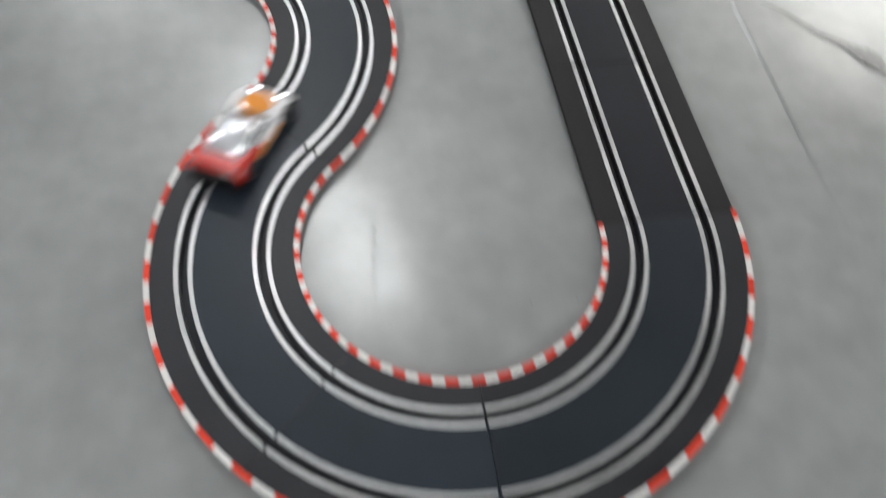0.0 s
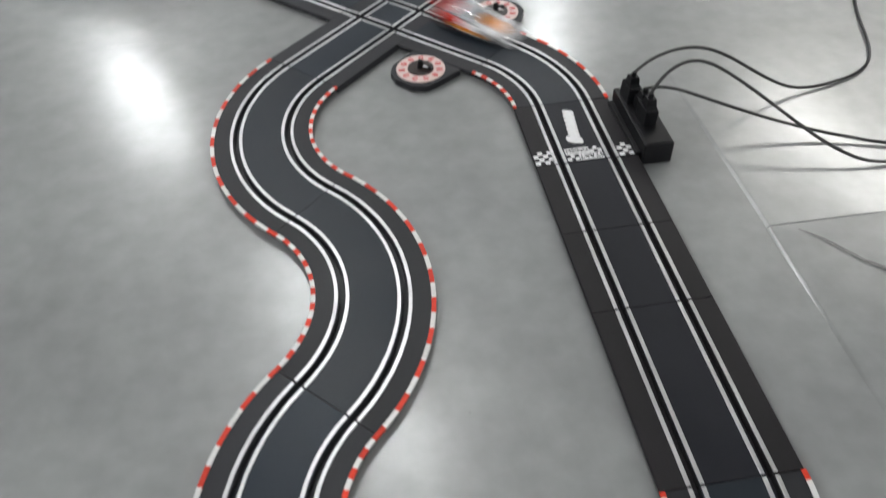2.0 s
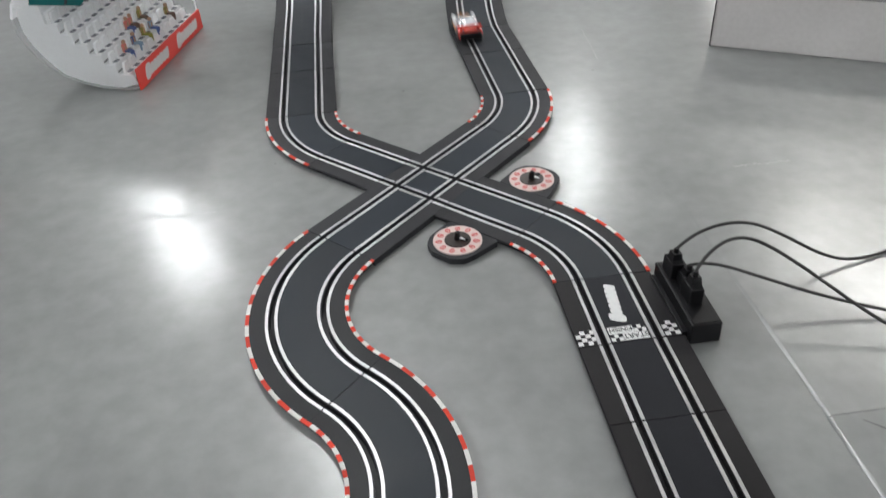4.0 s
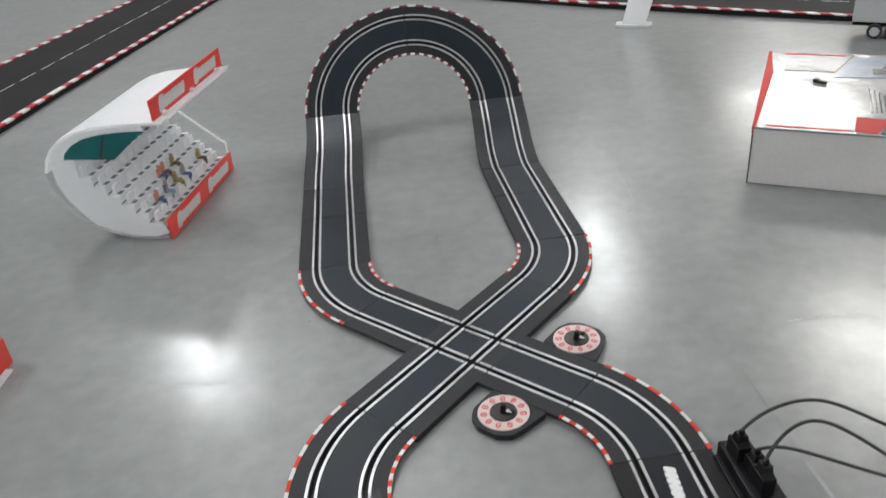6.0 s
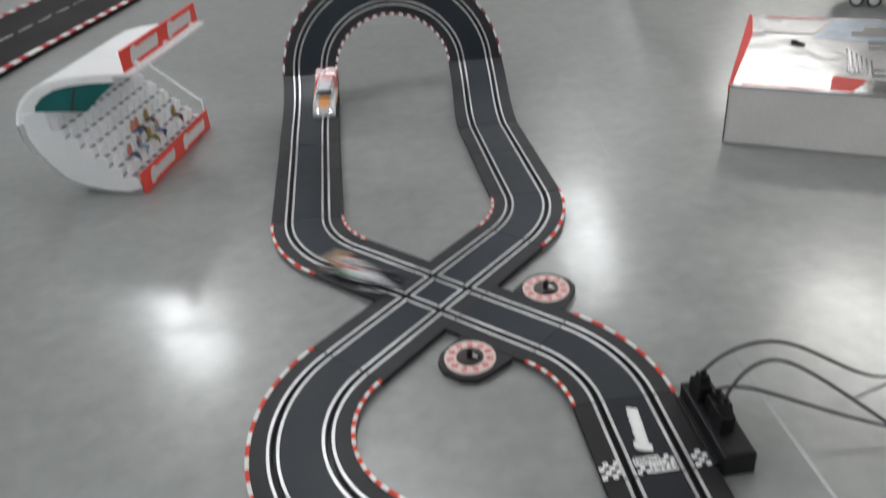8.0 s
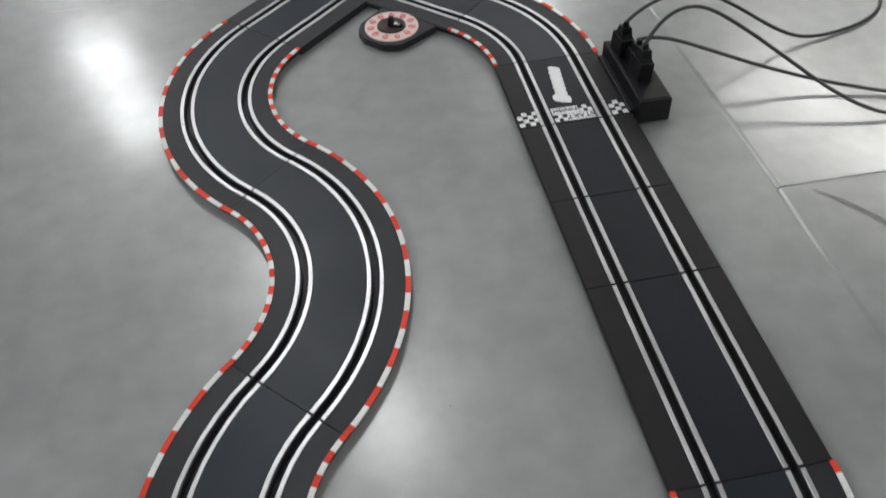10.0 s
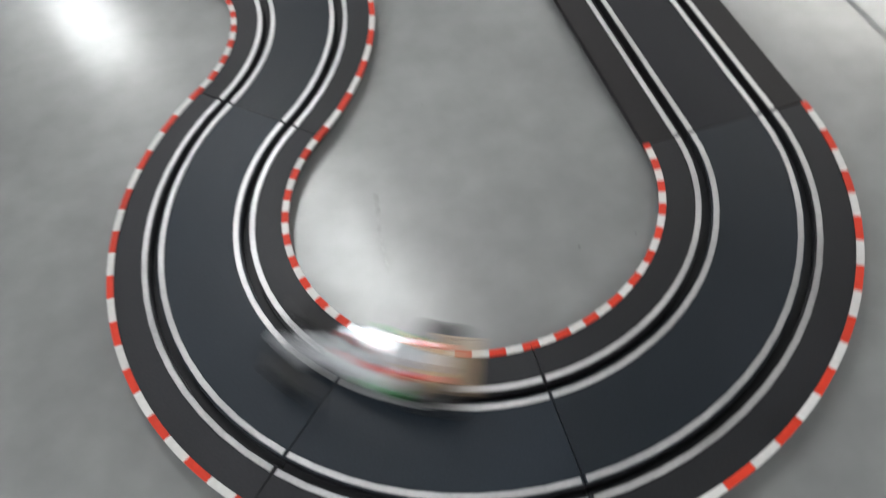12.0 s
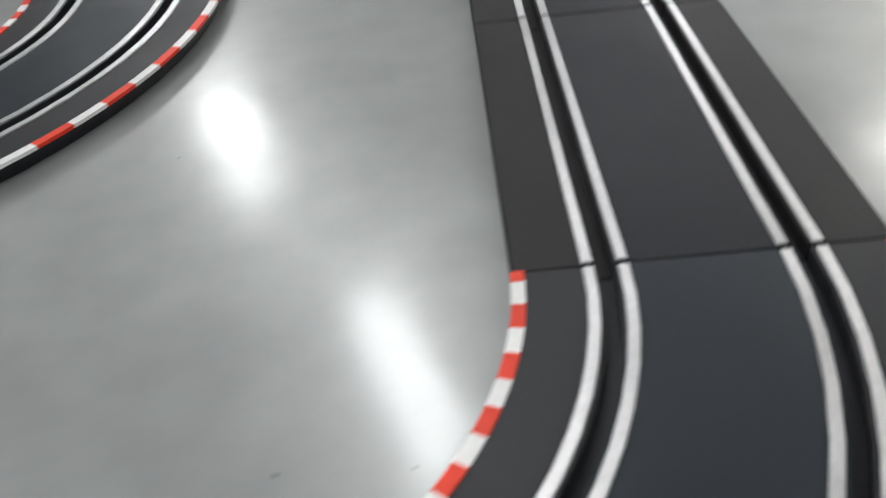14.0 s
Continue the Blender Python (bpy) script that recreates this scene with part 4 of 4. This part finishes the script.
# ---- the cars ----
def path_point(s):
    """Centre line of the lap, from the start section down the main straight: place, heading, up."""
    segs = SEGMENTS
    s = s % LAP
    for kind, length, data in segs:
        if s <= length:
            break
        s -= length
    f = s / length
    if kind == "line":
        a, b = data
        d = (b - a).normalized()
        return a.lerp(b, f), d, Z_AXIS
    if kind == "arc":
        c, a0, a1 = data
        a = radians(a0 + (a1 - a0) * f)
        sign = 1 if a1 > a0 else -1
        return c + Vector((R * math.cos(a), R * math.sin(a), 0)), Vector((-math.sin(a), math.cos(a), 0)) * sign, Z_AXIS
    if kind == "ramp":
        x, up = data
        u = f if up else 1 - f
        d = ramp_heading(x, u)
        return ramp_place(x, u), d if up else -d, d.cross(Z_AXIS).normalized().cross(d)
    a = math.pi * f
    m = BANK.to_3x3()
    return BANK @ Vector((R * math.cos(a), R * math.sin(a), 0)), m @ Vector((-math.sin(a), math.cos(a), 0)), m @ Z_AXIS


def v3(x, y):
    return Vector((x, y, TOP))


QUARTER = math.pi * R / 2
SEGMENTS = [
    ("line", L_MAIN, (v3(0, L_MAIN), v3(0, 0))),
    ("arc", 2.5 * QUARTER, (v3(-R, 0), 0, -225)),
    ("arc", QUARTER, (v3(-R - 2 * R * Q, 2 * R * Q), -45, 45)),
    ("arc", QUARTER, (v3(-R, 4 * R * Q), 225, 135)),
    ("line", 2 * R, (v3(-R - R * Q, 5 * R * Q), v3(-R + R * Q, 7 * R * Q))),
    ("arc", QUARTER / 2, (v3(-R, Y_FAR), -45, 0)),
    ("line", Y_RAMP - Y_FAR, (v3(0, Y_FAR), v3(X_EAST, Y_RAMP))),
    ("ramp", 0.232, (X_EAST, True)),
    ("bank", 2 * QUARTER, None),
    ("ramp", 0.232, (-2 * R, False)),
    ("line", Y_RAMP - Y_FAR, (v3(-2 * R, Y_RAMP), v3(-2 * R, Y_FAR))),
    ("arc", QUARTER / 2, (v3(-R, Y_FAR), 180, 225)),
    ("line", 2 * R, (v3(-R - R * Q, 7 * R * Q), v3(-R + R * Q, 5 * R * Q))),
    ("arc", QUARTER / 2, (v3(-R, L_MAIN), 45, 0)),
]
LAP = sum(length for _, length, _ in SEGMENTS)


def slot_point(s, side):
    p, d, n = path_point(s)
    return p + n.cross(d) * side * LANE, n


def lane_pose(s, side, pin, base):
    """The guide blade, pin ahead of the middle, keeps to the slot; the rear axle, base behind it, trails inside the bend."""
    rear = slot_point(s + pin - 0.36, side)[0]
    for k in range(31):
        guide, up = slot_point(s + pin - 0.30 + k * 0.01, side)
        d = (guide - rear).normalized()
        rear = guide - d * base
    n = slot_point(s, side)[1]
    across = d.cross(n).normalized()
    n = across.cross(d)
    return Matrix.Translation(guide - d * pin) @ Matrix((across, d, n)).transposed().to_4x4()


def glide(table, t):
    """Smooth monotone way along the lap at t seconds."""
    ts, ss = [a for a, _ in table], [b for _, b in table]
    i = max(0, min(len(ts) - 2, sum(1 for a in ts if a <= t) - 1))
    h = [b - a for a, b in zip(ts, ts[1:])]
    v = [(b - a) / k for a, b, k in zip(ss, ss[1:], h)]

    def slope(j):
        if j == 0 or j == len(ts) - 1:
            return v[0] if j == 0 else v[-1]
        return 2 * v[j - 1] * v[j] / (v[j - 1] + v[j])
    u = (t - ts[i]) / h[i]
    return (ss[i] * (1 + 2 * u) * (1 - u) ** 2 + slope(i) * h[i] * u * (1 - u) ** 2 + ss[i + 1] * u * u * (3 - 2 * u) + slope(i + 1) * h[i] * u * u * (u - 1))


M_CARWHITE = material("white_car_paint", (0.72, 0.72, 0.73), 0.12, grain=0.03, scale=300, stain=0.05, coat=1.0)
M_CARSILVER = material("silver_white_car_paint", (0.62, 0.64, 0.67), 0.16, metal=0.35, grain=0.03, scale=300, stain=0.05, coat=1.0)
M_CARRED = material("red_car_paint", (0.46, 0.022, 0.013), 0.25, grain=0.04, scale=300, stain=0.06, coat=1.0, coat_rough=0.04)
M_CARORANGE = material("orange_car_paint", (0.62, 0.22, 0.012), 0.3, grain=0.04, scale=300, stain=0.06, coat=0.6)
M_CARGREEN = material("green_car_paint", (0.03, 0.22, 0.06), 0.3, grain=0.04, scale=300, stain=0.06, coat=0.6)
M_CARBEIGE = material("beige_car_paint", (0.42, 0.29, 0.17), 0.35, grain=0.04, scale=300, stain=0.06, coat=0.5)
M_GLASS = material("dark_car_window", (0.02, 0.022, 0.025), 0.1, grain=0.05, scale=100, stain=0.05, coat=0.8)


def wheel(parent, x, y, r, w):
    h = attach(new("wheel"), parent)
    h.empty_display_size = 0.005
    h.matrix_local = pose(x, y, r, 0, 90)
    bm = add_cyl(bmesh.new(), r, r, -w / 2, w / 2, 28)
    part("tyre", bm, M_RUBBER, h)
    part("rim", add_cyl(bmesh.new(), r * 0.6, r * 0.55, -w / 2 - 0.0006, w / 2 + 0.0006, 14), M_CHROME, h)
    return h


def ring(y, w, z0, z1, k=0.75):
    """A rounded body section across the car."""
    return [(-w, y, z0), (-w, y, z0 + (z1 - z0) * 0.6), (-w * k, y, z1), (0, y, z1 + (z1 - z0) * 0.05), (w * k, y, z1), (w, y, z0 + (z1 - z0) * 0.6), (w, y, z0)]


def touring_car():
    car = empty("slot_car", Matrix(), "red, orange and white slot racing car on the track", "slot car", "slot cars")
    body = [ring(-0.048, 0.0195, 0.006, 0.0185), ring(-0.040, 0.0215, 0.005, 0.0205), ring(-0.030, 0.022, 0.0045, 0.0205), ring(-0.010, 0.0215, 0.0045, 0.019)]
    part("rear_body", add_loft(bmesh.new(), body), M_CARRED, car, "glossy red tail", smooth=True)
    mid = [ring(-0.010, 0.0215, 0.0045, 0.019), ring(0.014, 0.0215, 0.0045, 0.0185)]
    part("middle_body", add_loft(bmesh.new(), mid), M_CARWHITE, car, "glossy white middle", smooth=True)
    nose = [ring(0.014, 0.0215, 0.0045, 0.0185), ring(0.030, 0.0215, 0.0045, 0.0165), ring(0.042, 0.0205, 0.005, 0.0135), ring(0.050, 0.0165, 0.0055, 0.010)]
    part("bonnet", add_loft(bmesh.new(), nose), M_CARWHITE, car, "glossy white bonnet", smooth=True)
    oval = [(0.0125 * math.cos(a), 0.0265 + 0.0130 * math.sin(a)) for a in np.linspace(0, 2 * math.pi, 25)[:-1]]
    bm = add_prism(bmesh.new(), oval, 0.0, 0.0009)
    bmesh.ops.transform(bm, matrix=pose(0, 0.0270, 0.0184, -9) @ pose(0, -0.0270, 0), verts=bm.verts)
    part("bonnet_roundel", bm, M_CARORANGE, car, "orange oval on the bonnet")
    for k in (-1, 1):
        for name, mat, lab, run in (("front_fender", M_CARWHITE, "rounded white front fender", ((0.012, 0.0175), (0.020, 0.0212), (0.032, 0.0220), (0.042, 0.0178), (0.048, 0.0125))),
                                    ("rear_fender", M_CARRED, "rounded red rear fender", ((-0.049, 0.0190), (-0.040, 0.0228), (-0.030, 0.0236), (-0.020, 0.0222), (-0.012, 0.0190)))):
            fender = [[(k * 0.0182 + 0.0040 * math.cos(a), y, top - 0.0045 + 0.0045 * math.sin(a)) for a in np.linspace(0, 2 * math.pi, 13)[:-1]] for y, top in run]
            part(name, add_loft(bmesh.new(), fender), mat, car, lab, smooth=True)
        sill = [[(k * 0.0215 + 0.0014 * math.cos(a), y, 0.0068 + 0.0020 * math.sin(a)) for a in np.linspace(0, 2 * math.pi, 9)[:-1]] for y in (-0.020, 0.0, 0.020)]
        part("sill", add_loft(bmesh.new(), sill), M_CHROME, car, "bright side sill", smooth=True)
    # black undertail, made larger to take in the shadow behind the car
    part("diffuser", add_box(bmesh.new(), -0.0195, 0.0195, -0.0535, -0.0478, 0.0035, 0.0178, 0.001), M_BLACK, car, "black rear diffuser with the shade behind the tail")
    cabin = [ring(-0.034, 0.0165, 0.019, 0.0225, 0.8), ring(-0.020, 0.0175, 0.018, 0.0295, 0.78), ring(-0.002, 0.0175, 0.018, 0.030, 0.78), ring(0.014, 0.0178, 0.017, 0.0195, 0.8)]
    cab = part("cabin", add_loft(bmesh.new(), cabin), M_CARSILVER, car, "glossy silver-white roof and pillars", smooth=True)
    part("windscreen", add_loft(bmesh.new(), [ring(0.0005, 0.0158, 0.0290, 0.0302, 0.85), ring(0.0125, 0.0165, 0.0185, 0.0208, 0.85)]), M_GLASS, cab, "dark tinted windscreen")
    part("rear_window", add_loft(bmesh.new(), [ring(-0.0325, 0.0120, 0.0205, 0.0232, 0.85), ring(-0.0262, 0.0125, 0.0252, 0.0262, 0.85)]), M_GLASS, cab, "dark tinted rear window")
    for k in (-1, 1):
        part("side_window", add_loft(bmesh.new(), [[(k * 0.0150, y, 0.0205), (k * 0.0182, y, 0.0205), (k * 0.0160, y, 0.0272), (k * 0.0130, y, 0.0272)] for y in (-0.018, 0.000)]), M_GLASS, cab, "dark tinted side window")
    # bright ribs added so that the roof carries long highlight streaks
    for k in (-1, 1):
        rib = [[(k * 0.0132 + 0.0011 * math.cos(a), y, z + 0.0010 * math.sin(a)) for a in np.linspace(0, 2 * math.pi, 9)[:-1]] for y, z in ((-0.033, 0.0228), (-0.020, 0.0298), (-0.002, 0.0303), (0.0135, 0.0200))]
        part("roof_streak", add_loft(bmesh.new(), rib), M_CHROME, cab, "bright rib giving the roof its highlight streak", smooth=True)
    part("rear_deck", add_box(bmesh.new(), -0.015, 0.015, -0.046, -0.033, 0.0195, 0.0215, 0.001), M_CARRED, car, "red boot lid")
    for x in (-0.013, 0.013):
        part("wing_post", add_box(bmesh.new(), x - 0.001, x + 0.001, -0.047, -0.043, 0.019, 0.028), M_BLACK, car)
    part("rear_wing", add_box(bmesh.new(), -0.021, 0.021, -0.051, -0.041, 0.0275, 0.0292, 0.0006), M_CARRED, car, "red rear wing")
    part("front_splitter", add_box(bmesh.new(), -0.019, 0.019, 0.042, 0.052, 0.003, 0.0048, 0.0008), M_BLACK, car)
    for x in (-0.0125, 0.0125):
        part("headlight", add_box(bmesh.new(), x - 0.004, x + 0.004, 0.040, 0.046, 0.0095, 0.0135, 0.001), M_CHROME, car)
        part("tail_light", add_box(bmesh.new(), x - 0.005, x + 0.005, -0.0492, -0.047, 0.0125, 0.0155, 0.0006), M_GLASS, car)
        part("side_stripe", add_box(bmesh.new(), (0.0207 if x > 0 else -0.0225), (0.0225 if x > 0 else -0.0207), -0.020, 0.018, 0.0085, 0.0125), M_CARORANGE, car, "orange side stripe")
    for x in (-0.0195, 0.0195):
        for y in (-0.031, 0.031):
            wheel(car, x, y, 0.0088, 0.007)
    part("guide_blade", add_box(bmesh.new(), -0.0011, 0.0011, 0.026, 0.038, -0.004, 0.006), M_BLACK, car)
    return car


def formula_car():
    car = empty("formula_car", Matrix(), "silver-white, green, red and beige open-wheel slot racing car", "slot car", "slot cars")
    part("nose", add_loft(bmesh.new(), [ring(0.006, 0.0085, 0.006, 0.0165), ring(0.022, 0.0062, 0.0065, 0.0145), ring(0.038, 0.0042, 0.007, 0.0115), ring(0.050, 0.003, 0.0065, 0.009)]), M_CARSILVER, car, "narrow silver-white nose")
    part("tub", add_loft(bmesh.new(), [ring(-0.044, 0.006, 0.006, 0.013), ring(-0.028, 0.011, 0.005, 0.016), ring(-0.012, 0.0175, 0.004, 0.0165), ring(0.004, 0.016, 0.004, 0.0155), ring(0.010, 0.009, 0.005, 0.0155)]), M_CARSILVER, car, "silver-white body with side pods")
    for s in (-1, 1):
        part("side_pod_stripe", add_box(bmesh.new(), min(s * 0.0108, s * 0.0182), max(s * 0.0108, s * 0.0182), -0.020, -0.004, 0.0085, 0.0130, 0.001), M_CARGREEN, car, "green side pod")
        part("tail_flank", add_loft(bmesh.new(), [[(s * a, y, z0), (s * b, y, z0), (s * b * 0.96, y, z1), (s * a, y, z1)] for y, a, b, z0, z1 in ((-0.046, 0.0045, 0.0090, 0.0075, 0.0150), (-0.034, 0.0055, 0.0120, 0.0065, 0.0165), (-0.022, 0.0055, 0.0145, 0.0060, 0.0172))]), M_CARBEIGE, car, "beige tail flank")
        part("red_flash", add_box(bmesh.new(), min(s * 0.0035, s * 0.0065), max(s * 0.0035, s * 0.0065), -0.008, 0.010, 0.0120, 0.0164, 0.0006), M_CARRED, car, "red flash")
        part("side_pod_top", add_box(bmesh.new(), min(s * 0.0078, s * 0.0112), max(s * 0.0078, s * 0.0112), -0.041, -0.007, 0.0125, 0.0176, 0.001), M_CARRED, car, "red side pod top")
    part("engine_cover", add_loft(bmesh.new(), [ring(-0.042, 0.0025, 0.012, 0.0165), ring(-0.022, 0.0055, 0.014, 0.0235), ring(-0.010, 0.006, 0.014, 0.027), ring(-0.007, 0.004, 0.015, 0.026)]), M_CARSILVER, car)
    part("cockpit", add_cyl(bmesh.new(), 0.0055, 0.0045, 0.0150, 0.0185, 16, y=0.000), M_GLASS, car)
    part("front_wing", add_box(bmesh.new(), -0.0175, 0.0175, 0.0455, 0.0525, 0.004, 0.0058, 0.0006), M_BLACK, car, "black front wing")
    part("rear_wing", add_box(bmesh.new(), -0.0125, 0.0125, -0.052, -0.042, 0.0185, 0.0203, 0.0006), M_CARBEIGE, car, "beige rear wing")
    for s in (-1, 1):
        part("wing_plate", add_box(bmesh.new(), s * 0.013 - 0.0006, s * 0.013 + 0.0006, -0.053, -0.041, 0.009, 0.0212), M_CARBEIGE, car)
        part("suspension_arm", add_box(bmesh.new(), min(s * 0.004, s * 0.017), max(s * 0.004, s * 0.017), 0.0355, 0.0375, 0.009, 0.0104), M_BLACK, car)
        part("suspension_arm", add_box(bmesh.new(), min(s * 0.004, s * 0.017), max(s * 0.004, s * 0.017), -0.0385, -0.0365, 0.009, 0.0104), M_BLACK, car)
    for y, r, w in ((0.0365, 0.0088, 0.0085), (-0.0375, 0.0096, 0.0105)):
        for x in (-0.0178, 0.0178):
            wheel(car, x, y, r, w)
    part("guide_blade", add_box(bmesh.new(), -0.0011, 0.0011, 0.020, 0.032, -0.004, 0.007), M_BLACK, car)
    return car


car_one = touring_car()
car_two = formula_car()
# seconds, metres along the laps
WAY_ONE = [(0.0, 1.124), (0.2, 1.312), (0.3, 1.396), (0.5, 1.52), (2.0, 4.155), (2.1, 4.288), (2.3, 4.538), (2.4, 4.706), (2.5, 4.900), (4.8, 7.802), (5.0, 8.16), (5.1, 8.345), (5.3, 8.678), (7.0, 10.32), (7.4, 10.836), (7.5, 10.984), (7.8, 11.62), (8.1, 12.144), (8.4, 12.788), (8.5, 12.956), (8.7, 13.246), (12.0, 17.58), (12.3, 18.06), (12.4, 18.19), (12.5, 18.28), (12.7, 18.456), (14.0, 20.4)]
WAY_TWO = [(0.0, 2.0), (1.5, 4.304), (1.8, 4.842), (2.3, 5.49), (2.4, 5.57), (2.7, 5.778), (4.8, 8.598), (5.0, 8.97), (6.2, 10.336), (6.3, 10.40), (6.5, 10.564), (6.7, 10.76), (7.0, 11.192), (7.2, 11.468), (7.4, 11.644), (7.5, 11.72), (7.8, 12.268), (8.1, 12.78), (8.4, 13.38), (11.6, 17.47), (12.0, 18.222), (12.3, 18.52), (14.0, 21.1)]

kerbs()


def motions():
    for thing, table, side, pin, base in ((car_one, WAY_ONE, 1, 0.032, 0.063), (car_two, WAY_TWO, -1, 0.026, 0.054)):
        rows = []
        for i in range(0, 14 * FPS + 1, 2):
            t = i / FPS
            rows.append((t, lane_pose(glide(table, t), side, pin, base)))
        walk(thing, rows)


motions()
